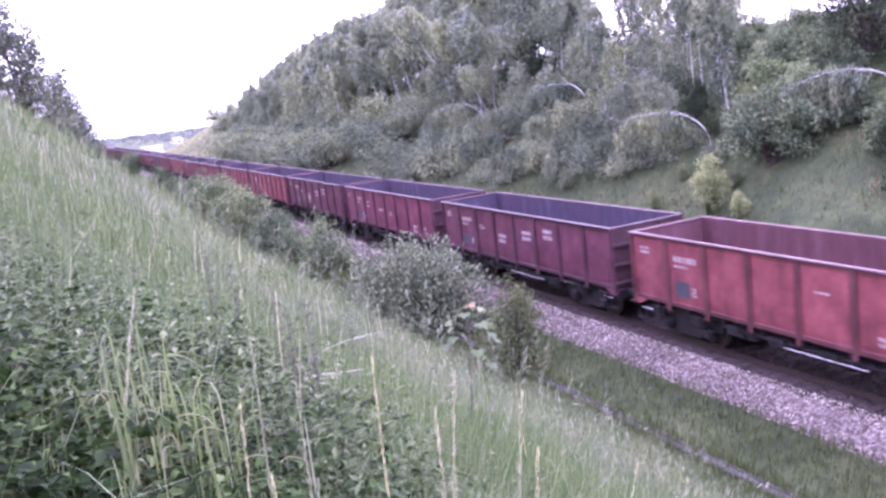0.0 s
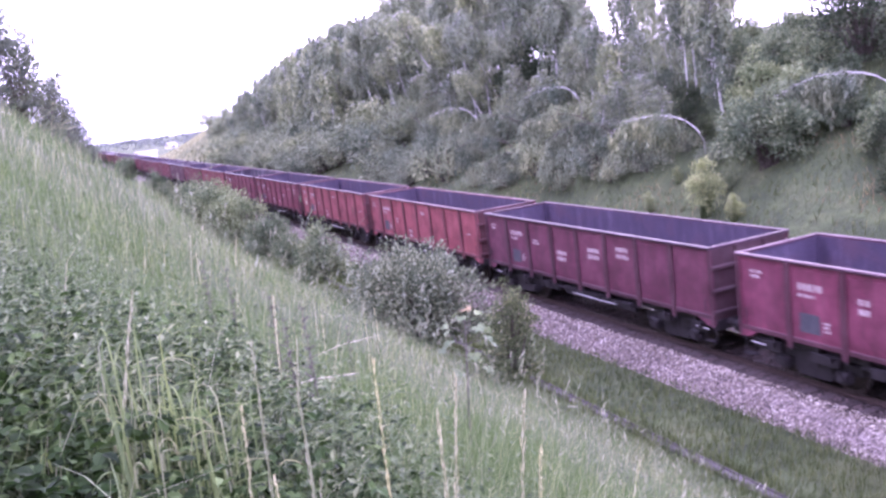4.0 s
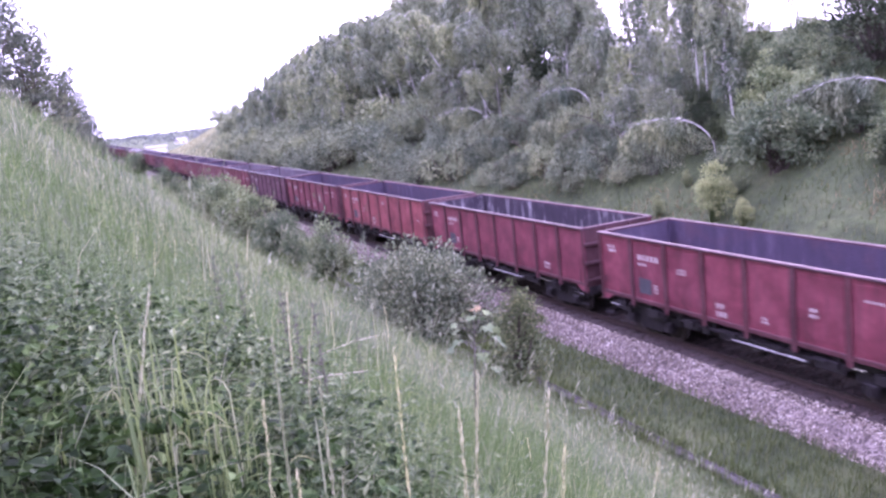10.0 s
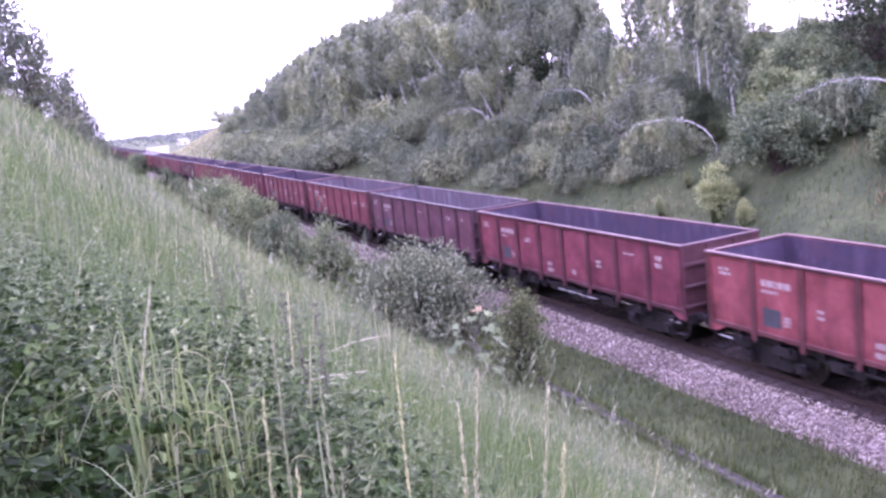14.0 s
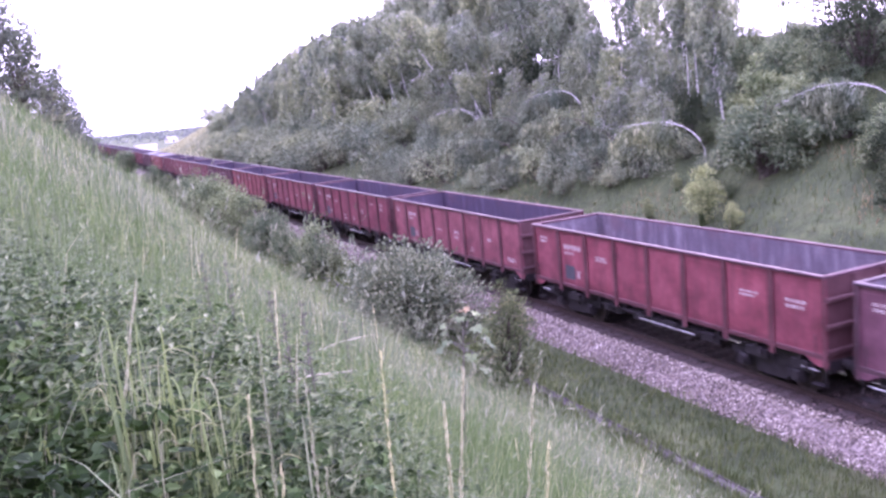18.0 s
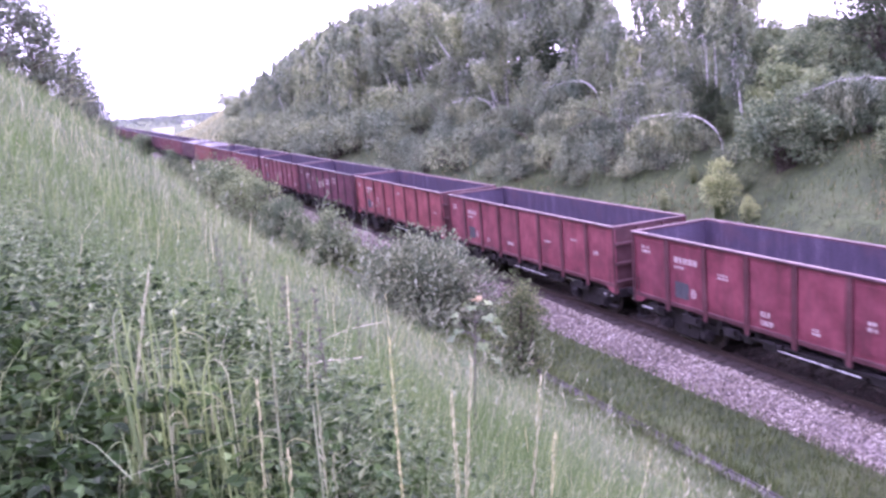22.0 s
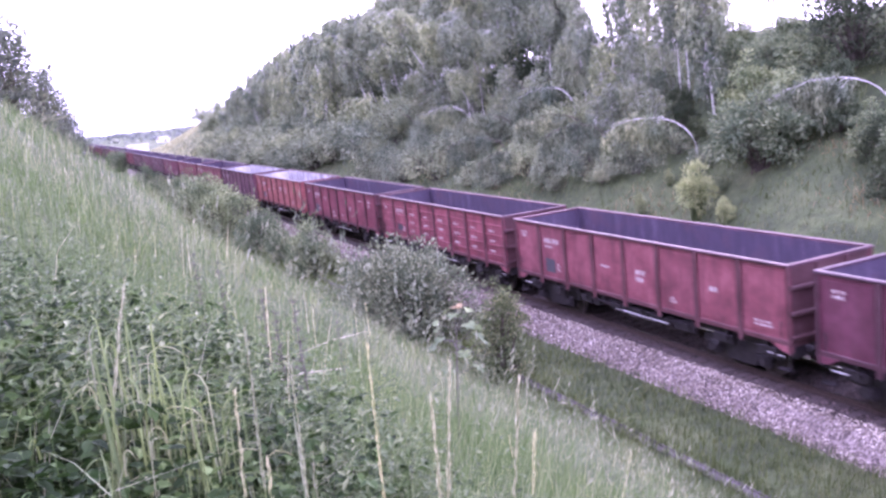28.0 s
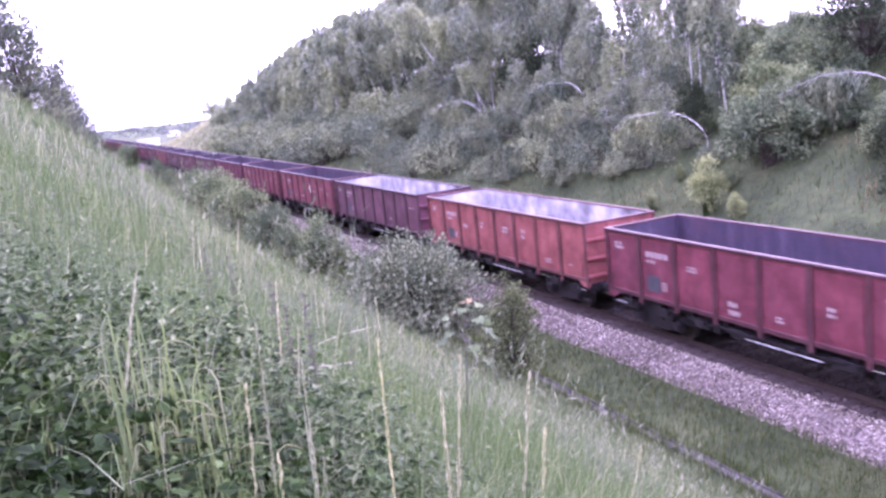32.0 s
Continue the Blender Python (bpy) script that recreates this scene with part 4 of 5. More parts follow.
for x, y, h in ((37.2, 44.0, 7.0), (38.6, 46.5, 7.5), (36.6, 47.6, 7.0), (37.6, 36.6, 6.5), (38.6, 35.0, 7.0), (37.0, 34.2, 6.0), (39.5, 38.0, 7.5), (38.0, 40.2, 6.5), (36.4, 50.5, 7.5), (40.0, 33.4, 6.5)):
    grow("thin", thin_birches, x, y, R7.uniform(0, 360), h / 8.0)

yy = 55.0
while yy < 88:
    for x in (33.2, 35.4, 37.4):
        if yy > 57.5 or x < 36:
            grow("birch", birches, x + R7.uniform(-0.8, 0.8), yy + R7.uniform(-1.0, 1.0), R7.uniform(0, 360), R7.uniform(0.95, 1.16))
    yy += 2.3
# birches whose pale trunks stand clear or lean out of the wood: place, height, lean
for x, y, h, lean in ((28.8, 31.6, 6.4, 1), (31.0, 37.1, 6.0, 2), (30.0, 33.4, 5.8, -2), (31.9, 38.4, 5.8, 1), (30.6, 35.4, 6.0, 2), (32.0, 84.0, 6.0, -24), (30.4, 58.4, 6.5, -18), (30.2, 52.6, 6.0, -20), (29.6, 46.2, 5.0, 14),
                      (30.9, 60.5, 7.0, -14), (29.3, 41.0, 4.6, -8), (31.4, 50.6, 7.0, 3), (31.8, 48.2, 7.0, -3), (30.6, 76.0, 6.5, -22), (32.2, 68.0, 8.0, -10), (29.9, 35.2, 4.8, 4), (32.4, 56.0, 8.0, 2), (32.8, 62.0, 8.5, -2), (30.9, 64.2, 9.0, -30), (30.2, 55.2, 7.0, -26), (30.7, 60.4, 7.1, -18), (29.3, 77.8, 7.6, -16), (28.5, 54.0, 5.0, -28), (31.4, 79.2, 9.5, -12)):
    t = grow("tall", tall, x, y, 0, h / 6.0)
    t.matrix_basis = pose(x, y, float(ground_z(x, y)) - 0.05, 0, lean * 0.85, -35) @ pose(0, 0, 0, 0, 0, R7.uniform(0, 360)) @ Matrix.Diagonal((h / 6.0, h / 6.0, h / 6.0, 1))

# the wood thins and lowers towards the end of the cutting
yy = 86.0
while yy < 172:
    for x in (27.6, 29.6, 31.6, 33.6, 35.6):
        px, py = x + R7.uniform(-0.9, 0.9), yy + R7.uniform(-1.6, 1.6)
        h = np.interp(py, (86, 100, 118, 130, 142, 155, 172), (9.6, 9.2, 8.6, 7.4, 5.6, 3.8, 2.6)) * np.interp(px, (27, 30, 36), (0.8, 1.0, 0.92)) * R7.uniform(0.82, 1.08)
        if h > 1.8 and math.degrees(math.atan2(px, py)) > 10.0:
            grow("far_birch", far_birches, px, py, R7.uniform(0, 360), float(h) / 8.0)
    yy += 3.0 + 0.02 * (yy - 86)
yy = 66.0
while yy < 172:
    for x in (22.9, 24.6, 26.4, 28.4):
        if x < 23.5 and yy < 78:
            continue
        px, py = x + R7.uniform(-0.7, 0.7), yy + R7.uniform(-1.3, 1.3)
        if math.degrees(math.atan2(px, py)) < 9.9 or (x > 28 and py < 138):
            continue
        grow("far_bush", far_bushes, px, py, R7.uniform(0, 360), R7.uniform(0.75, 1.15))
    yy += 2.9 + 0.02 * (yy - 66)

# round bushes and leafy shrubs on the slope
for x, y, h in ((25.3, 37.4, 2.2), (24.9, 40.1, 2.3), (25.9, 34.0, 2.0), (25.0, 35.6, 1.5), (25.1, 42.8, 2.1), (23.8, 44.4, 1.9), (23.6, 47.6, 1.6), (24.7, 54.4, 2.9), (24.9, 57.7, 3.2), (24.5, 62.4, 2.9),
                (25.0, 67.1, 3.2), (27.4, 50.3, 2.4), (27.6, 42.7, 2.2), (28.8, 49.3, 2.4), (28.2, 38.1, 1.9), (28.4, 35.7, 1.9),
                (30.7, 58.8, 2.6), (24.5, 39.0, 1.2), (27.4, 32.6, 1.4), (26.4, 51.4, 2.4), (26.6, 55.6, 2.6), (26.8, 60.6, 2.8), (27.6, 66.6, 3.0), (28.6, 71.0, 3.2), (28.8, 76.6, 3.2), (28.0, 82.0, 3.2), (26.4, 45.2, 1.9),
                (30.4, 73.6, 3.0), (23.4, 58.4, 2.2), (23.6, 65.0, 2.4), (29.4, 41.4, 2.2), (30.8, 47.6, 2.6), (30.2, 37.6, 1.8), (26.9, 30.2, 1.2)):
    grow("mound", mounds_, x, y, R7.uniform(0, 360), h / 2.6)
for x, y, h in ((26.4, 26.4, 3.3), (28.7, 29.4, 3.0), (28.3, 26.7, 2.7), (30.6, 28.3, 2.4), (30.3, 26.2, 2.0), (30.2, 29.5, 2.5), (30.7, 32.1, 2.2), (27.3, 22.0, 2.0), (28.7, 24.6, 1.8), (27.2, 28.6, 2.0),
                (32.2, 30.4, 2.2), (32.4, 33.6, 1.8), (31.8, 35.2, 2.0), (29.6, 27.6, 2.0), (26.0, 19.0, 2.6), (31.0, 30.2, 2.2), (25.7, 29.4, 0.9), (25.4, 27.9, 0.8), (28.4, 19.4, 2.6)):
    grow("leafy", leafy, x, y, R7.uniform(0, 360), h / 3.0)
set_at(darks[0], 32.0, 26.6, None, 20, 0.9)
set_at(darks[1], 31.0, 53.5, None, 80, 1.05)
copy_at(darks[1], 32.5, 52.0, 30, 0.6)
copy_at(darks[0], 33.4, 24.0, 200, 1.0)
copy_at(darks[1], 25.2, 19.4, 140, 0.52)
copy_at(darks[1], 26.9, 20.9, 200, 0.46)
# small dark copies added to stand in for the shade under the birches
copy_at(darks[1], 27.9, 32.0, 140, 0.30)
copy_at(darks[1], 28.5, 33.2, 240, 0.34)
copy_at(darks[1], 29.4, 34.8, 40, 0.36)

# saplings on the open grass of the far bank
sap = make_bush(321, 0.8, 2.6, 3000, 0.10, M_SAPLEAF, "sapling", "pale green sapling in the grass of the far bank", 130, "saplings on the far bank", "sapling", 0.6, M_REED)
set_at(sap, 24.0, 27.6, None, 0, 1.0)
copy_at(sap, 23.7, 31.0, 70, 0.42)
copy_at(sap, 23.5, 25.6, 140, 0.48)
copy_at(sap, 25.7, 31.4, 40, 0.34)

# bushes along the cable trough
willow = make_bush(331, 2.5, 3.7, 20000, 0.135, M_WILLOW, "willow_bush", "grey-green willow bush beside the cable trough", 300, "", "bush", 0.5, lobes=9, low=-0.6, core=2600)
set_at(willow, 11.65, 29.8, None, 0, 1.0)
cone = make_bush(332, 1.0, 3.0, 10000, 0.08, M_CONEBUSH, "young_birch_bush", "narrow young bush beside the cable trough", 170, "", "bush", 0.7, low=-0.7, core=1400)
set_at(cone, 11.9, 22.9, None, 0, 1.0)
lows = [make_bush(341, 1.6, 3.0, 6500, 0.13, M_SHRUB, "bush", "dense green bush at the foot of the near bank", 150, "bushes along the near bank", low=-0.5, core=700),
        make_bush(342, 1.9, 2.7, 6500, 0.14, M_SHRUB, "bush", "rounded grey-green bush at the foot of the near bank", 150, "bushes along the near bank", low=-0.5, core=700)]
set_at(lows[0], 12.4, 44.6, None, 0, 1.0)
set_at(lows[1], 12.3, 56.0, None, 0, 0.95)
copy_at(lows[0], 12.2, 50.0, 60, 0.7)
copy_at(lows[1], 12.1, 66.0, 50, 1.3)
copy_at(lows[1], 11.6, 73.0, 150, 1.5)
copy_at(lows[0], 11.8, 80.0, 250, 1.4)
copy_at(lows[1], 12.5, 92.0, 10, 1.2)
copy_at(lows[0], 13.2, 131.0, 200, 1.1)
copy_at(lows[0], 13.0, 112.0, 100, 0.9)
copy_at(lows[1], 14.0, 183.0, 300, 1.6)

# trees on the near bank far ahead
near_trees = [make_bush(315 + i, 2.6, 7.4 - i, 5200, 0.25, M_NEARTREE, "broadleaf_tree", "broadleaf tree on the crest of the near bank", 170, "trees on the near bank", "tree", lobes=9, low=-0.7, tri=True) for i in range(2)]
placed = []
for x, y, s, t in ((-3.2, 62.0, 1.2, 0), (-1.2, 66.0, 1.05, 90), (-4.5, 70.0, 1.3, 200), (0.4, 78.0, 0.95, 140), (1.6, 90.0, 0.85, 10), (2.6, 100.0, 0.8, 30), (3.4, 112.0, 0.75, 260), (4.6, 135.0, 0.8, 70), (5.5, 160.0, 0.8, 300)):
    tr = near_trees[int(y) % 2]
    set_at(tr, x, y, None, t, 0.98 * s) if tr not in placed else copy_at(tr, x, y, t, 0.98 * s)
    placed.append(tr)


# ================= foreground plants =================
def stalk(top, bend, head=0.18, full=1.0, mat_head=M_SEED, label="tall dry grass stalk with a pale seed head"):
    """A grass stalk that grows from the bank to its nodding seed head."""
    rng = np.random.RandomState(int(abs(top[0] * 1000 + top[2] * 100)) % 9999)
    tx, ty, tz = top
    bx, by = tx - bend[0], ty - bend[1]
    bz = float(ground_z(bx, by)) - 0.05
    H = tz - bz
    root = new("grass_stalk")
    root.location = (bx, by, bz)
    pts = [Vector((bend[0] * u ** 2, bend[1] * u ** 2, H * u)) for u in np.linspace(0, 1, 9)]
    b = Build()
    size = min(1.5, max(1.0, math.hypot(tx, ty)))
    b.tube(pts, [0.0016 - 0.0010 * i / 8 for i in range(9)], 5, cap=False)
    child("stem", b.mesh("stem", M_REED, True), root)
    P, D = [], []
    n = int(260 * full)
    for u in rng.uniform(1 - head / H * 1.3, 1.0, n):
        i = min(int(u * 8), 7)
        p = pts[i].lerp(pts[i + 1], u * 8 - i)
        P.append(np.array(p) + rng.normal(0, 0.00045, 3) * size * full * (0.6 + 1.2 * (1 - u) * H / head))
        d = (pts[i + 1] - pts[i]).normalized()
        D.append(np.array(d) + rng.normal(0, 0.09, 3))
    v, f = leaf_quads(np.array(P), np.array(D), rng.normal(0, 1, (n, 3)), rng.uniform(0.008, 0.014, n) * size, rng.uniform(0.0008, 0.0014, n) * size * (0.6 + 0.4 * full))
    child("seed_head", mesh_from("seed_head", v, f, mat_head), root)
    bl = Build()
    for k in range(2):
        a, u0 = rng.uniform(0, 6.28), rng.uniform(0.3, 0.6)
        p0 = pts[int(u0 * 8)]
        L = rng.uniform(0.2, 0.35) * (0.3 if math.hypot(tx, ty) < 1.2 else 1.0)
        q = [p0 + Vector((math.cos(a) * L * s, math.sin(a) * L * s, L * (0.9 * s - 0.9 * s * s))) for s in np.linspace(0, 1, 5)]
        sd = Vector((-math.sin(a), math.cos(a), 0))
        vs = []
        for j, p in enumerate(q):
            ww = 0.0018 * (1 - j / 4.2)
            vs += [p - sd * ww, p + sd * ww + Vector((0, 0, 0.001))]
        bl.add(vs, [(2 * j, 2 * j + 1, 2 * j + 3, 2 * j + 2) for j in range(4)])
    child("leaf_blade", bl.mesh("leaf_blade", M_REED), root)
    return tagged(root, label, "grass stalk", "dry grass stalks in the foreground")


for top, bend in (((0.366, 0.824, 7.772), (0.10, 0.04)), ((0.339, 0.822, 7.738), (0.02, 0.02)), ((0.381, 0.70, 7.777), (0.11, 0.03)), ((0.381, 0.678, 7.73), (0.10, 0.03)),
                  ((0.303, 0.908, 7.781), (0.02, 0.03)), ((0.207, 0.884, 7.787), (0.01, 0.02)), ((0.195, 1.049, 7.795), (0.02, 0.03)), ((0.153, 0.939, 7.757), (0.03, 0.02)),
                  ((0.584, 0.808, 7.612), (0.22, 0.04)), ((0.196, 0.80, 7.706), (0.02, 0.02)), ((0.155, 0.815, 7.718), (0.03, 0.01)), ((1.782, 5.556, 6.669), (0.0, 0.02)),
                  ((1.821, 5.506, 6.529), (0.05, 0.02)), ((1.654, 5.14, 6.585), (0.04, 0.02)), ((0.109, 1.724, 7.774), (0.12, 0.10)), ((0.495, 2.30, 7.588), (0.03, 0.02)), ((0.575, 2.449, 7.409), (0.05, 0.02))):
    near = math.hypot(top[0], top[1]) < 1.0
    stalk(top, bend, 0.26 if near else 0.16, 1.5 if top in ((0.366, 0.824, 7.772), (0.339, 0.822, 7.738)) else 1.1 if near else 0.9)
rs = np.random.RandomState(64)
for k in range(24):
    d, az = rs.uniform(2.8, 9.0), math.radians(rs.uniform(4, 40))
    x, y = d * math.sin(az), d * math.cos(az)
    stalk((x, y, float(ground_z(x, y)) + rs.uniform(0.6, 0.9)), (rs.uniform(-0.05, 0.15), rs.uniform(-0.05, 0.1)), rs.uniform(0.1, 0.2))


def dock(x, y, z, label="dark withered weed stem with seed clusters"):
    """A dead weed stem with whorls of dark seeds."""
    rng = np.random.RandomState(int(x * 977 + y * 131))
    bz = float(ground_z(x, y)) - 0.05
    H = z - bz
    root = new("weed_stem")
    root.location = (x, y, bz)
    b = Build()
    b.tube([(0, 0, 0), (0.01, 0.01, H * 0.5), (0.0, 0.02, H)], [0.004, 0.0034, 0.0016], 5)
    for u in np.arange(0.45, 0.99, 0.06):
        for k in range(3):
            a = rng.uniform(0, 6.28)
            L = 0.07 * (1.25 - u)
            b.tube([(0, 0.02 * u, H * u), (math.cos(a) * L, math.sin(a) * L, H * u + L * 0.5)], [0.003, 0.0015], 4)
    child("stem", b.mesh("stem", M_STEM, True), root)
    n = 100
    u = rng.uniform(0.5, 1.0, n)
    u = np.round(u * 12) / 12 + rng.normal(0, 0.006, n)
    a = rng.uniform(0, 6.28, n)
    r = np.abs(rng.normal(0, 0.03, n)) * (1.3 - u)
    P = np.column_stack([r * np.cos(a), r * np.sin(a) + 0.02 * u, H * u])
    v, f = leaf_quads(P, rng.normal(0, 1, (n, 3)) + np.array([0, 0, 0.5]), rng.normal(0, 1, (n, 3)), rng.uniform(0.008, 0.016, n), rng.uniform(0.003, 0.006, n))
    tagged(child("seed_head", mesh_from("seed_head", v, f, M_STEM), root), kind="stuff")
    return tagged(root, label, "weed", "withered weeds in the foreground")


for x, y, z in ((0.831, 3.365, 7.296), (0.809, 4.919, 7.253), (0.745, 3.549, 7.33), (0.683, 4.899, 7.327), (1.658, 5.589, 6.648), (0.762, 3.423, 7.252)):
    dock(x, y, z)

for a, c in (((1.416, 5.795, 6.377), (2.02, 6.044, 6.352)), ((0.70, 3.75, 6.86), (1.17, 3.836, 6.821))):
    a, c = Vector(a), Vector(c)
    foot = Vector((a.x - 0.15, a.y, float(ground_z(a.x - 0.15, a.y)) - 0.03))
    b = Build()
    b.tube([foot, foot.lerp(a, 0.6) + Vector((0.02, 0, 0.1)), a, a.lerp(c, 0.5) + Vector((0, 0, 0.02)), c], [0.005, 0.005, 0.0048, 0.004, 0.0025], 5)
    tagged(new("bent_straw", b.mesh("bent_straw", M_STRAW, True)), "bent pale dry straw lying over the grass", "straw", "bent straws in the foreground")


def reed_clump(x, y, n=70, seed=3, L0=0.75):
    """Broad grass leaves from one root that arch over and hang their tips."""
    rng = np.random.RandomState(seed)
    root = new("grass_clump")
    root.location = (x, y, float(ground_z(x, y)) - 0.03)
    for part_no in range(n):
        a = rng.uniform(0, 6.28)
        L = L0 * rng.uniform(0.55, 1.2)
        out, knee = rng.uniform(0.02, 0.15), rng.uniform(0.55, 0.92)
        b = Build()
        vs = []
        o = Vector((rng.normal(0, 0.07), rng.normal(0, 0.10), 0))
        sd = Vector((-math.sin(a), math.cos(a), 0))
        for j, s in enumerate(np.linspace(0, 1, 13)):
            over = max(0.0, s - knee) / (1 - knee + 0.2)
            fwd = L * (out * s ** 1.6 + 0.20 * over)
            p = o + Vector((math.cos(a) * fwd, math.sin(a) * fwd, L * (s - 0.15 * out * s * s - 0.62 * over ** 1.4)))
            ww = 0.0021 * (0.7 + 1.1 * s) * (1 - s ** 4)
            vs += [p - sd * ww, p + Vector((0, 0, -0.002)), p + sd * ww]
        fs = []
        for j in range(12):
            fs += [(3 * j, 3 * j + 1, 3 * j + 4, 3 * j + 3), (3 * j + 1, 3 * j + 2, 3 * j + 5, 3 * j + 4)]
        b.add(vs, fs)
        # every fourth blade has the painted-in gloss
        child("leaf_blade", b.mesh("leaf_blade", M_REEDGLOSS if part_no % 4 == 0 else M_REED, True), root)
    return tagged(root, "clump of broad bright green arching grass leaves", "grass clump", "clumps of broad grass")


reed_clump(0.09, 2.0, 90, 3, 0.60)
reed_clump(0.18, 2.1, 76, 8, 0.50)
reed_clump(0.27, 1.95, 50, 5, 0.40)


def maple_leaf_mesh(mat):
    """A five-lobed leaf, folded a little along its ribs."""
    ring = [(0.0, -0.12), (0.45, -0.30), (0.95, 0.05), (0.50, 0.22), (0.78, 0.70), (0.30, 0.52), (0.0, 1.05), (-0.30, 0.52), (-0.78, 0.70), (-0.50, 0.22), (-0.95, 0.05), (-0.45, -0.30)]
    vs = [(0, 0.12, -0.06)] + [(x, y, 0.10 * abs(x) - 0.12 * (x * x + max(y, 0) ** 2)) for x, y in ring]
    fs = [(0, i, i % 12 + 1) for i in range(1, 13)]
    return mesh_from("leaf", vs, fs, mat)


def maple():
    rng = np.random.RandomState(9)
    x, y = 2.50, 5.46
    root = new("maple_sapling")
    z0 = float(ground_z(x, y)) - 0.05
    root.location = (x, y, z0)
    H = 6.52 - z0
    b = Build()
    b.tube([(-0.1, 0, 0), (-0.06, 0, H * 0.5), (0, 0, H)], [0.010, 0.008, 0.003], 6)
    nodes = [(H * 0.98, 0.08), (H * 0.93, 0.14), (H * 0.87, 0.18), (H * 0.80, 0.18), (H * 0.70, 0.14)]
    me, tip = maple_leaf_mesh(M_MAPLE), maple_leaf_mesh(M_MAPLETIP)
    put = []
    for i, (h, L) in enumerate(nodes):
        for k in range(4 if i > 1 else 3):
            a = i * 0.9 + k * (6.28 / (4 if i > 1 else 3)) + rng.uniform(-0.3, 0.3)
            e = (math.cos(a) * L, math.sin(a) * L, h + 0.03)
            b.tube([(0, 0, h - 0.04), e], [0.003, 0.002], 4)
            put.append((e, a, rng.uniform(0.045, 0.075)))
    child("stem", b.mesh("stem", M_STEM, True), root)
    for e, a, s in put:
        child("leaf", me, root, pose(e[0], e[1], e[2], rng.uniform(-55, -5), rng.uniform(-20, 20), math.degrees(a) - 90) @ Matrix.Diagonal((s, s, s, 1)))
    for k in range(4):
        child("leaf", tip, root, pose(0.02 * (k - 1), 0.0, H + 0.03, 35 * k, 20, 130 * k) @ Matrix.Diagonal((0.035, 0.035, 0.035, 1)), "reddish young leaf")
    return tagged(root, "maple sapling with lobed green leaves and a reddish tip", "sapling")


maple()


# ================= the distance =================
def house(x, y, w, d, h, roof, turn, label, windows=3, mat=M_WHITE):
    root = new("house")
    root.matrix_basis = pose(x, y, float(ground_z(x, y)) - 0.3, 0, 0, turn)
    b = Build()
    b.box(-w / 2, w / 2, -d / 2, d / 2, 0, h)
    child("wall", b.mesh("wall", mat), root)
    b = Build()
    o = 0.5
    vs = [(-w / 2 - o, -d / 2 - o, h), (w / 2 + o, -d / 2 - o, h), (w / 2 + o, d / 2 + o, h), (-w / 2 - o, d / 2 + o, h), (-w / 2 - o, 0, h + roof), (w / 2 + o, 0, h + roof)]
    b.add(vs, [(0, 1, 5, 4), (2, 3, 4, 5), (1, 2, 5), (3, 0, 4), (3, 2, 1, 0)])
    child("roof", b.mesh("roof", M_ROOF), root)
    for i in range(windows):
        cx = -w / 2 + w * (i + 0.5) / windows
        b = Build()
        b.box(cx - 0.4, cx + 0.4, -d / 2 - 0.04, -d / 2 + 0.05, h * 0.4, h * 0.4 + 0.9)
        child("window", b.mesh("window", M_GLASS), root)
    return tagged(root, label, "house", "buildings in the distance")


house(29.9, 304.0, 6.2, 5, 2.5, 0.4, 4, "low white hall beyond the cutting", 0)
house(53.0, 420.0, 4.0, 4, 1.5, 1.4, 25, "small white house with a pale roof beyond the cutting", 1)


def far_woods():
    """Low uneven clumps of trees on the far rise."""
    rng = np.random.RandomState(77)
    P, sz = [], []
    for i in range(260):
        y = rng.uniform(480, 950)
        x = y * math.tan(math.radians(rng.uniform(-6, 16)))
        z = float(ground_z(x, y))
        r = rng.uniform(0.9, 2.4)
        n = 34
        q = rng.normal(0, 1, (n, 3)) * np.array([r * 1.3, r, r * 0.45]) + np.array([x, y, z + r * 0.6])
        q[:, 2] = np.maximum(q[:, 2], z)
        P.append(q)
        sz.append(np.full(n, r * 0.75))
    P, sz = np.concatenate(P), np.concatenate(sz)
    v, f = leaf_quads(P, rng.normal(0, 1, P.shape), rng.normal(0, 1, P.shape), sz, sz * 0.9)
    return mesh_from("far_woods", v, f, M_FAR_HAZE)


tagged(new("far_woods", far_woods()), "wooded rise in the distance, haze put into its colour", "woods", kind="stuff")
copy_at(far_bushes[0], 34.0, 196.0, 40, 1.1, label="lone round bush on the crest of the bank")
copy_at(far_bushes[1], 36.5, 192.0, 140, 0.9, label="round bush near the crest of the bank")

# ================= the train =================
HW, HL, ZT = 1.45, 6.56, 3.2
BAYS = 8


def wheel_prof(b, x, s, mi_tread):
    """One wheel turned about the axle: flange towards the middle."""
    prof = [(-0.02, 0.09), (-0.02, 0.33), (-0.05, 0.38), (-0.05, 0.46), (0.05, 0.455), (0.055, 0.49), (0.085, 0.485), (0.085, 0.38), (0.03, 0.33), (0.03, 0.09)]
    n = 14
    vs, fs, mi = [], [], []
    for px, r in prof:
        for k in range(n):
            a = 2 * math.pi * k / n
            vs.append((x - s * px, r * math.cos(a), r * math.sin(a)))
    m = len(prof)
    o = len(b.v)
    b.v += vs
    for i in range(m - 1):
        for k in range(n):
            b.f.append((o + i * n + k, o + i * n + (k + 1) % n, o + (i + 1) * n + (k + 1) % n, o + (i + 1) * n + k))
            b.mi.append(mi_tread if i == 3 else 0)


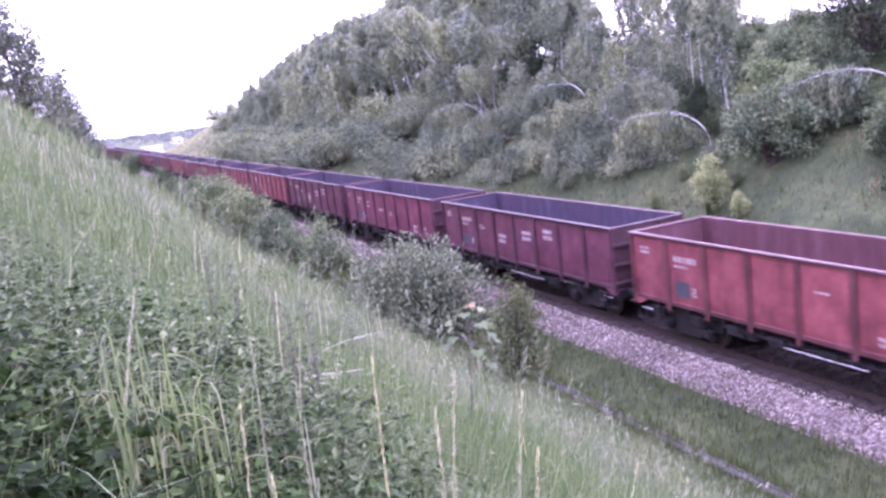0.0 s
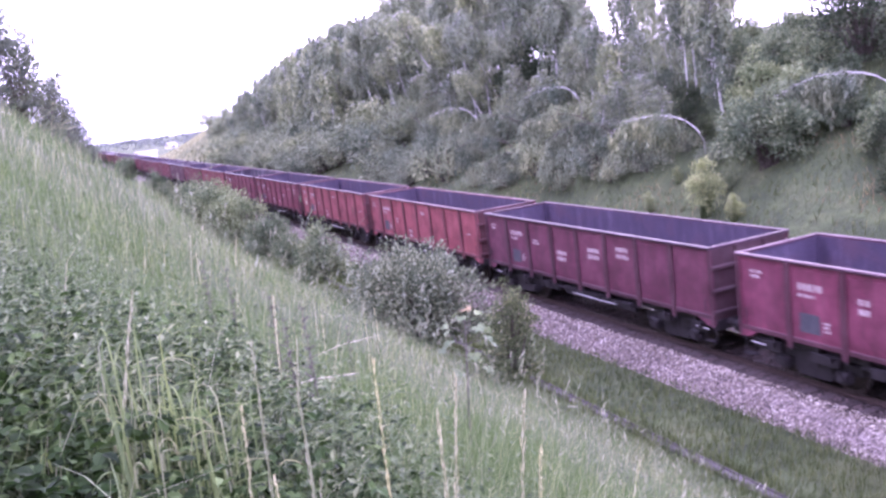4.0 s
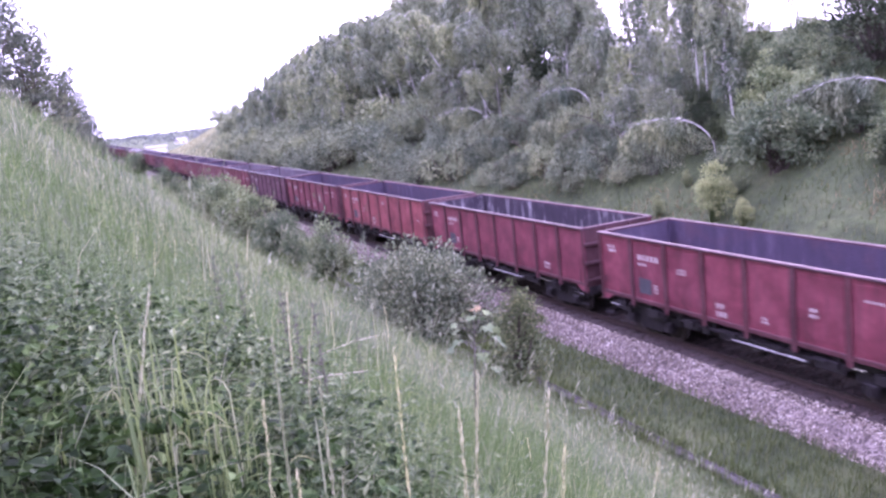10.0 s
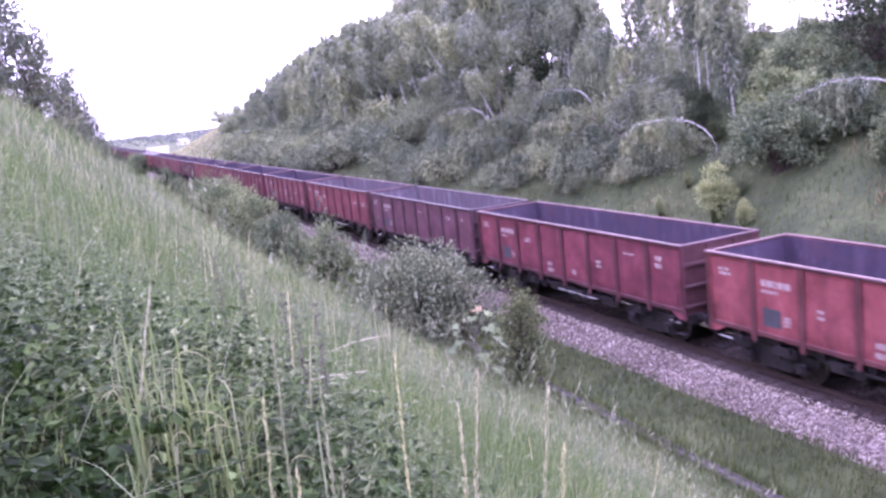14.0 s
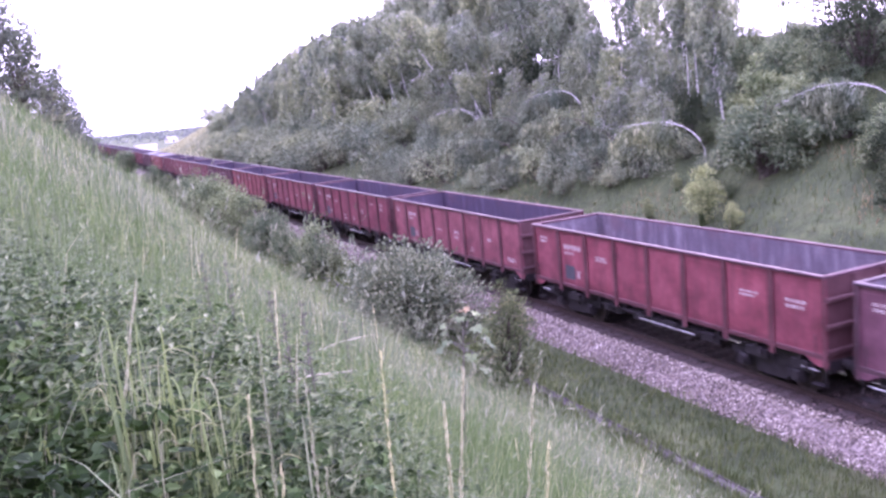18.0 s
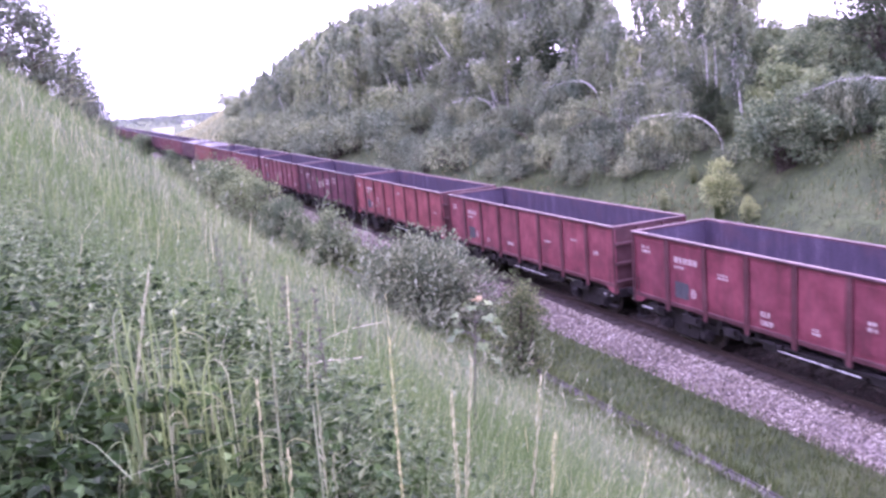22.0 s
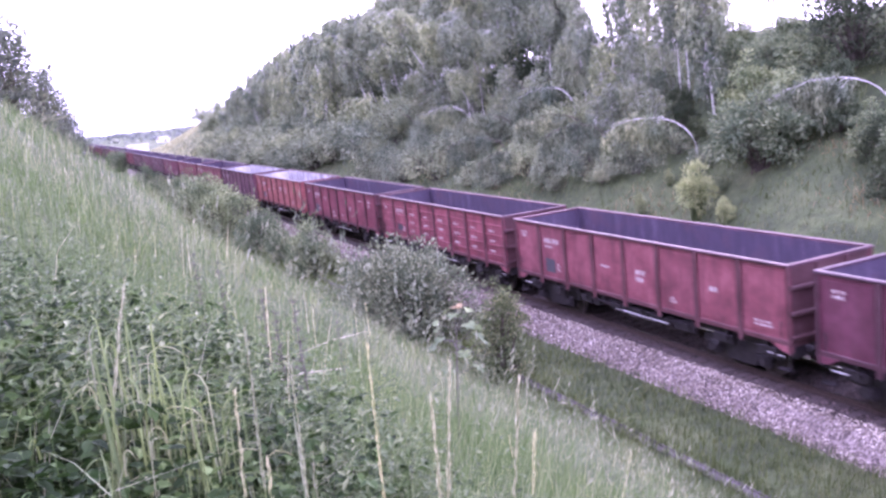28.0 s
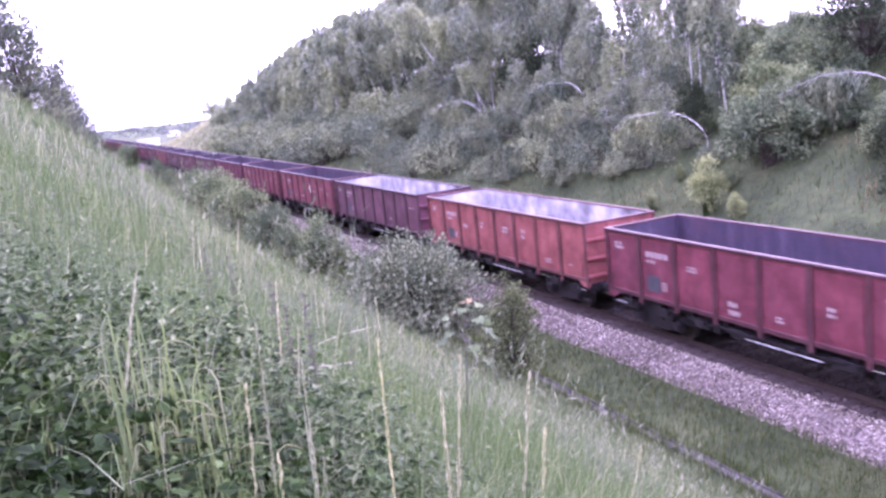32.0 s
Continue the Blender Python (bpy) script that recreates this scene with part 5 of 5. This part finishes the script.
def make_wagon(paint, inside, seed, ribs=False, label="open freight wagon", shade_grime=None, worn=None, end_dark=None):
    rng = np.random.RandomState(seed)
    root = new("open_wagon")
    bay = (2 * HL - 0.1) / BAYS
    ys = [-HL + 0.05 + bay * i for i in range(BAYS + 1)]

    b = Build()
    b.box(-HW + 0.1, HW - 0.1, -HL + 0.06, HL - 0.06, 1.14, 1.2)
    child("floor", b.mesh("floor", inside), root)

    for s in (-1, 1):
        # side wall of pressed sheet, one shallow panel a bay
        b = Build()
        x0, x1 = s * (HW - 0.10), s * (HW - 0.06)
        b.box(min(x0, x1), max(x0, x1), -HL + 0.03, HL - 0.03, 1.25, ZT - 0.07)
        b.mi = [0] * 6
        b.mi[1 if s < 0 else 0] = 1
        wall = child("side_wall", b.mesh("side_wall", [paint, inside]), root)
        for i in range(BAYS):
            ya, yb = ys[i] + 0.13, ys[i + 1] - 0.13
            xa, xb = s * (HW - 0.06), s * (HW - 0.045)
            b = Build()
            b.box(min(xa, xb), max(xa, xb), ya, yb, 1.40, ZT - 0.22, 0.012)
            child("panel", b.mesh("panel", paint), wall)
        for y in ys:
            b = Build()
            w = 0.085 if abs(y) < HL - 0.2 else 0.05
            x0, x1 = s * (HW - 0.062), s * (HW + 0.025)
            b.box(min(x0, x1), max(x0, x1), y - w, y + w, 1.0 if abs(y) < HL - 0.2 else 0.96, ZT - 0.075, 0.035)
            # the post's shaded side is put into its darker paint
            child("post", b.mesh("post", shade_grime), wall)
        if ribs:
            for z in (1.55, 1.95, 2.35, 2.75):
                b = Build()
                x0, x1 = s * (HW - 0.062), s * (HW - 0.022)
                b.box(min(x0, x1), max(x0, x1), -HL + 0.1, HL - 0.1, z - 0.045, z + 0.045, 0.015)
                child("rib", b.mesh("rib", paint), wall)
        b = Build()
        x0, x1 = s * (HW - 0.10), s * (HW + 0.03)
        b.box(min(x0, x1), max(x0, x1), -HL, HL, ZT - 0.075, ZT, 0.018)
        child("top_rail", b.mesh("top_rail", worn), root)
        b = Build()
        x0, x1 = s * (HW - 0.1), s * (HW - 0.025)
        b.box(min(x0, x1), max(x0, x1), -HL, HL, 1.15, 1.28, 0.015)
        child("sole_bar", b.mesh("sole_bar", shade_grime), root)
        # the side reaches lower at its corners
        for e in (-1, 1):
            b = Build()
            ya, yb = e * (HL - 0.02), e * (HL - 0.62)
            xa, xb = s * (HW - 0.095), s * (HW - 0.03)
            xi, xo = min(xa, xb), max(xa, xb)
            ring = [(ya, 1.149), (ya, 0.98), (e * (HL - 0.30), 0.98), (yb, 1.149)]
            b.add([(x, y, z) for x in (xi, xo) for y, z in ring], [(0, 1, 2, 3), (7, 6, 5, 4), (0, 4, 5, 1), (1, 5, 6, 2), (2, 6, 7, 3), (3, 7, 4, 0)])
            child("corner_plate", b.mesh("corner_plate", paint), root)
        # hinges and catches of the side doors
        for i, y in enumerate(ys[1:-1]):
            b = Build()
            xa, xb = s * (HW - 0.09), s * (HW + 0.0)
            b.box(min(xa, xb), max(xa, xb), y - 0.05, y + 0.05, 0.93, 1.16, 0.012)
            child("door_hinge", b.mesh("door_hinge", M_UNDER), root)
        b = Build()
        b.box(s * (HW - 0.2) - 0.03, s * (HW - 0.2) + 0.03, -3.0, 3.0, 0.86, 0.92)
        for i in range(BAYS):
            ya, xm = ys[i] + 0.35 + rng.uniform(-0.1, 0.1), s * (HW - 0.2)
            b.box(xm - 0.06, xm + 0.06, ya, ya + rng.uniform(0.5, 0.9), 0.70, 0.96, 0.02)
            b.box(s * (HW - 0.2) - 0.05, s * (HW - 0.02), ya + 0.1, ya + 0.22, 0.84, 0.98) if s > 0 else b.box(s * (HW - 0.02), s * (HW - 0.2) + 0.05, ya + 0.1, ya + 0.22, 0.84, 0.98)
        child("brake_rigging", b.mesh("brake_rigging", M_UNDER), root)

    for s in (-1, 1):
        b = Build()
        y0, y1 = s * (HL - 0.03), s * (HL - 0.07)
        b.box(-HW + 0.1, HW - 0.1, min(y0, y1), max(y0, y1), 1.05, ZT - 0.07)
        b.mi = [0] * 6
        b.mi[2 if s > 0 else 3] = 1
        wall = child("end_wall", b.mesh("end_wall", [end_dark, inside]), root)
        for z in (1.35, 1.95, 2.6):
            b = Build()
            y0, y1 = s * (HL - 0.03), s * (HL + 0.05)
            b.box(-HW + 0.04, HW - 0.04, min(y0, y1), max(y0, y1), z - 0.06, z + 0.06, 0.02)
            child("rib", b.mesh("rib", end_dark), wall)
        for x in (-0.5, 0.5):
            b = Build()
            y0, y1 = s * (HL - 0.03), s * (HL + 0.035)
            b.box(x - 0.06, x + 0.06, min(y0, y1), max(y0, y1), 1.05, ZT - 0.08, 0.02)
            child("post", b.mesh("post", end_dark), wall)
        b = Build()
        y0, y1 = s * (HL - 0.11), s * HL
        b.box(-HW + 0.121, HW - 0.121, min(y0, y1), max(y0, y1), ZT - 0.08, ZT - 0.002, 0.015)
        child("top_rail", b.mesh("top_rail", worn), root)
        # head stock, buffers, coupling, steps
        b = Build()
        y0, y1 = s * (HL - 0.12), s * HL
        b.box(-1.3, 1.3, min(y0, y1), max(y0, y1), 0.82, 1.12, 0.02)
        child("head_stock", b.mesh("head_stock", M_UNDER), root)
        for x in (-0.875, 0.875):
            b = Build()
            b.tube([(x, s * (HL - 0.02), 1.0), (x, s * (HL + 0.22), 1.0)], 0.11, 10)
            b.tube([(x, s * (HL + 0.2), 1.0), (x, s * (HL + 0.42), 1.0)], 0.075, 10)
            b.tube([(x, s * (HL + 0.42), 1.0), (x, s * (HL + 0.455), 1.0)], [0.22, 0.2], 14)
            child("buffer", b.mesh("buffer", M_UNDER, False), root)
        b = Build()
        b.tube([(0, s * HL, 0.98), (0, s * (HL + 0.3), 0.98), (0, s * (HL + 0.36), 1.05), (0, s * (HL + 0.5), 0.9)], 0.04, 6)
        b.tube([(0.25, s * HL, 0.9), (0.27, s * (HL + 0.2), 0.62), (0.15, s * (HL + 0.45), 0.55)], 0.025, 6)
        child("coupling", b.mesh("coupling", M_UNDER, True), root)
        for x in (-1.34, 1.34):
            b = Build()
            y = s * (HL - 0.28)
            b.tube([(x, y - 0.18, 1.0), (x, y - 0.18, 0.5)], 0.015, 5)
            b.tube([(x, y + 0.18, 1.0), (x, y + 0.18, 0.5)], 0.015, 5)
            b.box(x - 0.1, x + 0.1, y - 0.2, y + 0.2, 0.49, 0.52)
            child("step", b.mesh("step", M_DUSTY), root)
            b = Build()
            b.tube([(x * 1.02, y, 1.25), (x * 1.085, y, 1.3), (x * 1.085, y, 1.75), (x * 1.02, y, 1.8)], 0.013, 5)
            child("hand_rail", b.mesh("hand_rail", M_UNDER, True), root)

    # frame, brake gear
    b = Build()
    for x in (-0.32, 0.32):
        b.box(x - 0.07, x + 0.07, -HL + 0.12, HL - 0.12, 0.78, 1.13, 0.02)
    for y in np.linspace(-5.6, 5.6, 9):
        b.box(-1.3, 1.3, y - 0.06, y + 0.06, 0.92, 1.13)
    for x in (-1.02, 1.02):
        b.box(x - 0.05, x + 0.05, -HL + 0.12, HL - 0.12, 0.86, 1.135)
    child("underframe", b.mesh("underframe", M_UNDER), root)
    b = Build()
    b.tube([(-0.75, -0.9, 0.72), (-0.75, -0.85, 0.72), (-0.75, 0.35, 0.72), (-0.75, 0.4, 0.72)], [0.1, 0.2, 0.2, 0.1], 12)
    child("air_reservoir", b.mesh("air_reservoir", M_DUSTY, True), root)
    b = Build()
    b.tube([(0.65, 0.6, 0.75), (0.65, 1.3, 0.75)], 0.17, 12)
    b.tube([(0.65, 1.3, 0.75), (0.2, 2.9, 0.6)], 0.03, 6)
    child("brake_cylinder", b.mesh("brake_cylinder", M_DUSTY), root)
    for s in (-1, 1):
        b = Build()
        # pale tube added to draw a white line below the body
        b.tube([(s * 1.36, -1.9, 0.8), (s * 1.36, 0.6, 0.8)], 0.018, 6)
        child("side_pipe", b.mesh("side_pipe", M_PALE_TUBE), root, None, "thin pale tube under the side")
        b = Build()
        for y in (-2.0, -0.7, 0.7, 2.0):
            b.box(s * 1.36 - 0.02, s * 1.36 + 0.02, y - 0.03, y + 0.03, 0.77, 1.0)
            b.box(s * 1.2 - 0.1, s * 1.2 + 0.1, y - 0.4, y - 0.1, 0.7, 0.95)
        b.box(s * 1.25 - 0.02, s * 1.25 + 0.02, -0.35, 0.05, 0.66, 0.98)
        b.box(min(s * 1.1, s * 1.37), max(s * 1.1, s * 1.37), -2.5, 2.1, 0.88, 0.93)
        child("brake_gear", b.mesh("brake_gear", M_DUSTY), root)
        for e in (-1, 1):
            b = Build()
            # short added tube that continues the white line at each end
            b.tube([(s * 1.36, e * 5.75, 0.84), (s * 1.36, e * 6.25, 0.84)], 0.016, 6)
            child("end_pipe", b.mesh("end_pipe", M_PALE_TUBE), root, None, "thin pale tube under the side")

    # bogies
    for yb in (-4.5, 4.5):
        b = Build()
        b.box(-1.1, 1.1, -0.16, 0.16, 0.48, 0.82, 0.03)
        bogie = child("bogie", b.mesh("bogie", M_UNDER), root, pose(0, yb, 0))
        for s in (-1, 1):
            b = Build()
            x0, x1 = s * 1.0 - 0.07, s * 1.0 + 0.07
            prof = [(-1.4, 0.74), (-1.4, 0.56), (-0.62, 0.46), (-0.48, 0.22), (0.48, 0.22), (0.62, 0.46), (1.4, 0.56), (1.4, 0.74), (0.6, 0.84), (-0.6, 0.84)]
            vs = [(x, y, z) for x in (x0, x1) for y, z in prof]
            m = len(prof)
            b.add(vs, [tuple(range(m - 1, -1, -1)), tuple(range(m, 2 * m))] + [(i, (i + 1) % m, m + (i + 1) % m, m + i) for i in range(m)])
            frame_ = child("side_frame", b.mesh("side_frame", M_DUSTY), bogie)
            for y in (-0.9, 0.9):
                b = Build()
                b.box(s * 1.08 - 0.11, s * 1.08 + 0.11, y - 0.16, y + 0.16, 0.30, 0.62, 0.04)
                b.tube([(s * 1.08, y, 0.46), (s * 1.24, y, 0.46)], 0.12, 10)
                child("axle_box", b.mesh("axle_box", M_DUSTY), bogie)
                for dy in (-0.24, 0.24):
                    b = Build()
                    hx = [(s * 1.14 + 0.07 * math.cos(t), y + dy + 0.07 * math.sin(t), 0.36 + 0.26 * t / 25.1) for t in np.linspace(0, 25.1, 17)]
                    b.tube(hx, 0.018, 3, cap=False)
                    child("spring", b.mesh("spring", M_UNDER, True), bogie)
        for y in (-0.9, 0.9):
            b = Build()
            b.tube([(-1.05, 0, 0), (1.05, 0, 0)], 0.08, 10)
            for s in (-1, 1):
                wheel_prof(b, s * 0.7525, -s, 1)
            child("wheelset", b.mesh("wheelset", [M_WHEEL, M_TREAD], False), bogie, pose(0, y, 0.46))

    # inscriptions on both sides as plain bars, and a dull plate
    for s in (-1, 1):
        x0, x1 = s * (HW - 0.0449), s * (HW - 0.041)
        xa, xb = min(x0, x1), max(x0, x1)

        def bars(rows, name="lettering", mat=M_LETTER):
            q = Build()
            for ya, yb_, za, zb in rows:
                q.box(xa, xb, min(s * -ya, s * -yb_), max(s * -ya, s * -yb_), za, zb)
            tagged(child(name, q.mesh(name, mat), root), kind="stuff" if len(rows) > 1 else "")

        def words(y, z, n, h, w, rows=1):
            out = []
            for r in range(rows):
                p = y
                for _ in range(n):
                    ww = w * rng.uniform(0.5, 1.2)
                    out.append((p, p - ww, z - r * h * 1.6, z - r * h * 1.6 + h))
                    p -= ww + w * 0.28
            return out
        yb2 = HL - bay * 1.22
        bars(words(yb2, 2.50, 5, 0.17, 0.17) + words(yb2, 2.33, 4, 0.08, 0.12))
        bars(words(HL - 0.45, 2.72, 3, 0.08, 0.12, 2))
        bars([(yb2 - 0.02, yb2 - 0.62, 1.46, 1.94)], "dull_plate", M_PLATE)
        bars(words(yb2 - 0.72, 1.75, 2, 0.06, 0.1, 3))
        for i in range(2, BAYS):
            if ribs:
                y = HL - bay * (i + 0.25)
                bars(words(y, 2.46, 3, 0.09, 0.14) + words(y, 2.06, 4, 0.09, 0.12) + words(y, 1.66, 3, 0.09, 0.15))
            elif rng.rand() < 0.65:
                y = HL - bay * (i + rng.uniform(0.2, 0.45))
                bars(words(y, rng.choice((1.6, 2.1, 2.4, 2.6)), rng.randint(2, 5), rng.choice((0.06, 0.09, 0.14)), 0.13, rng.randint(1, 3)))
    return tagged(root, label, "freight wagon", "wagons of the goods train")


PAINTS = {
    "orange": paint_mat("orange_red_paint", (0.272, 0.064, 0.080), wear=0.48),
    "red": paint_mat("red_paint", (0.226, 0.051, 0.075), wear=0.47),
    "crimson": paint_mat("crimson_paint", (0.192, 0.039, 0.064), wear=0.48),
    "maroon": paint_mat("maroon_paint", (0.175, 0.036, 0.074), wear=0.45),
    "dark": paint_mat("dark_brown_paint", (0.132, 0.032, 0.062), wear=0.42),
    "purple": paint_mat("purple_brown_paint", (0.135, 0.050, 0.080), wear=0.45),
    "pink": paint_mat("faded_red_paint", (0.236, 0.066, 0.090), wear=0.48),
    "rust": paint_mat("rust_orange_paint", (0.305, 0.084, 0.086), wear=0.5),
}
PAINT_TONE = {c: tuple(m.node_tree.nodes["Color Ramp"].color_ramp.elements[1].color)[:3] for c, m in PAINTS.items()}
# end walls take a much darker copy of the wagon's paint
END_DARK = {c: paint_mat("end_dark_" + m.name, tuple(0.28 * v + 0.012 for v in PAINT_TONE[c]), wear=0.38) for c, m in PAINTS.items()}
# darker paint copies: shade painted into the posts, grime on the sole bar
SHADE_GRIME = {c: paint_mat("shade_grime_" + m.name, tuple(0.45 * v + 0.010 for v in PAINT_TONE[c]), wear=0.4) for c, m in PAINTS.items()}
WORN = {c: paint_mat("worn_" + m.name, (0.30 * PAINT_TONE[c][0] + 0.034, 0.30 * PAINT_TONE[c][1] + 0.028, 0.30 * PAINT_TONE[c][2] + 0.042), (0.09, 0.065, 0.085), 0.5, 0.46) for c, m in PAINTS.items()}
WORDS = {"orange": "orange-red", "red": "red", "crimson": "crimson red", "maroon": "maroon", "dark": "dark brown-red", "purple": "purple-brown", "pink": "faded red", "rust": "bright orange"}
# paint and inside of each wagon in the train's order, from the first that is seen
TRAIN = ["orange^", "dark", "maroon", "dark", "orange", "orange", "crimson", "crimson~", "orange", "crimson", "purple*", "red*", "pink", "crimson", "red", "orange",
         "dark", "pink", "red+", "crimson", "rust#", "purple#", "red", "red", "maroon", "purple", "dark", "purple", "red", "dark", "maroon", "red", "dark", "purple", "red",
         "maroon", "dark", "red", "maroon", "purple", "dark"]
WAGON_STEP, LEAD = 14.04, 36.15
SLACK = {-1: -0.35, 0: -0.3, 2: 0.05, 3: -0.05, 5: 0.2, 6: 0.24, 7: 0.2, 8: 0.3, 9: 0.05, 10: -0.07, 12: -0.15, 13: -0.1, 14: -0.2, 15: -0.4, 16: -0.56, 17: -0.6, 18: -0.66, 19: -0.4, 20: -0.1}
wagons, made = [], {}
for i, key in enumerate(TRAIN):
    if key not in made:
        col = key.rstrip("*#+~^")
        inside = M_INSIDE_RED if "^" in key else M_INSIDE_PATCHY if "~" in key else M_INSIDE_WHITE if "#" in key else M_INSIDE_PALE if "*" in key else M_INSIDE
        lab = "rusty %s open freight wagon, %s" % (WORDS[col], "rusty red inside" if "^" in key else "white dust inside" if "#" in key else "patchy white dust inside" if "~" in key else "pale grey inside" if "*" in key else "empty and dark inside")
        made[key] = make_wagon(PAINTS[col], inside, 400 + len(made), "+" in key, lab, SHADE_GRIME[col], WORN[col], PAINTS[col] if "#" in key else END_DARK[col])
        wagons.append(made[key])
    else:
        wagons.append(copy_thing(made[key], Matrix()))

# sleepers and trough covers, each a piece of its own near by
b = Build()
b.box(-1.3, 1.3, -0.13, 0.13, -0.30, -0.178, 0.02)
me_sleeper = b.mesh("sleeper", M_SLEEPER)
bed = bpy.data.objects["track_bed"]
for i in range(150):
    child("sleeper", me_sleeper, bed, pose(TRACK_X, 2.0 + 0.6 * i, 0.0, 0, 0, R7.uniform(-0.6, 0.6)))
b = Build()
for i in range(150, 600):
    y = 2.0 + 0.6 * i
    b.box(TRACK_X - 1.3, TRACK_X + 1.3, y - 0.13, y + 0.13, -0.30, -0.155)
tagged(child("far_sleepers", b.mesh("far_sleepers", M_SLEEPER), bed), kind="stuff")
for i in range(110):
    child("cover_slab", me_slab, trough, pose(R7.uniform(-0.015, 0.015), 6.0 + 1.0 * i, R7.uniform(-0.012, 0.012), R7.uniform(-0.8, 0.8), R7.uniform(-2.0, 2.0), R7.uniform(-0.8, 0.8)))

# ================= what moves =================
SPEED = 8.2923


def lead_at(t):
    return LEAD - SPEED * t


def motions():
    for i, w in enumerate(wagons):
        k = i - 1
        rows = [(t, pose(TRACK_X, lead_at(t) + WAGON_STEP * k + SLACK.get(k, 0.0) - HL, 0)) for t in (0.0, 8.0, 16.0, 24.0, 32.0)]
        walk(w, rows)
        # the wheels roll while the wagon is near enough to tell
        t0 = max(0.0, (LEAD + WAGON_STEP * k - 70.0) / SPEED)
        t1 = min(32.0, (LEAD + WAGON_STEP * k + 4.0) / SPEED)
        if t1 <= t0:
            continue
        steps = [j / 15.0 for j in range(math.ceil(t0 * 15), math.floor(t1 * 15) + 1)]
        times = sorted({0.0, 32.0, *steps})
        for p in w.children_recursive:
            if p.name.startswith("wheelset"):
                y = p.matrix_basis.translation.y
                walk(p, [(t, pose(0, y, 0.46, math.degrees((min(max(t, t0), t1) - t0) * SPEED / 0.46))) for t in times])


motions()
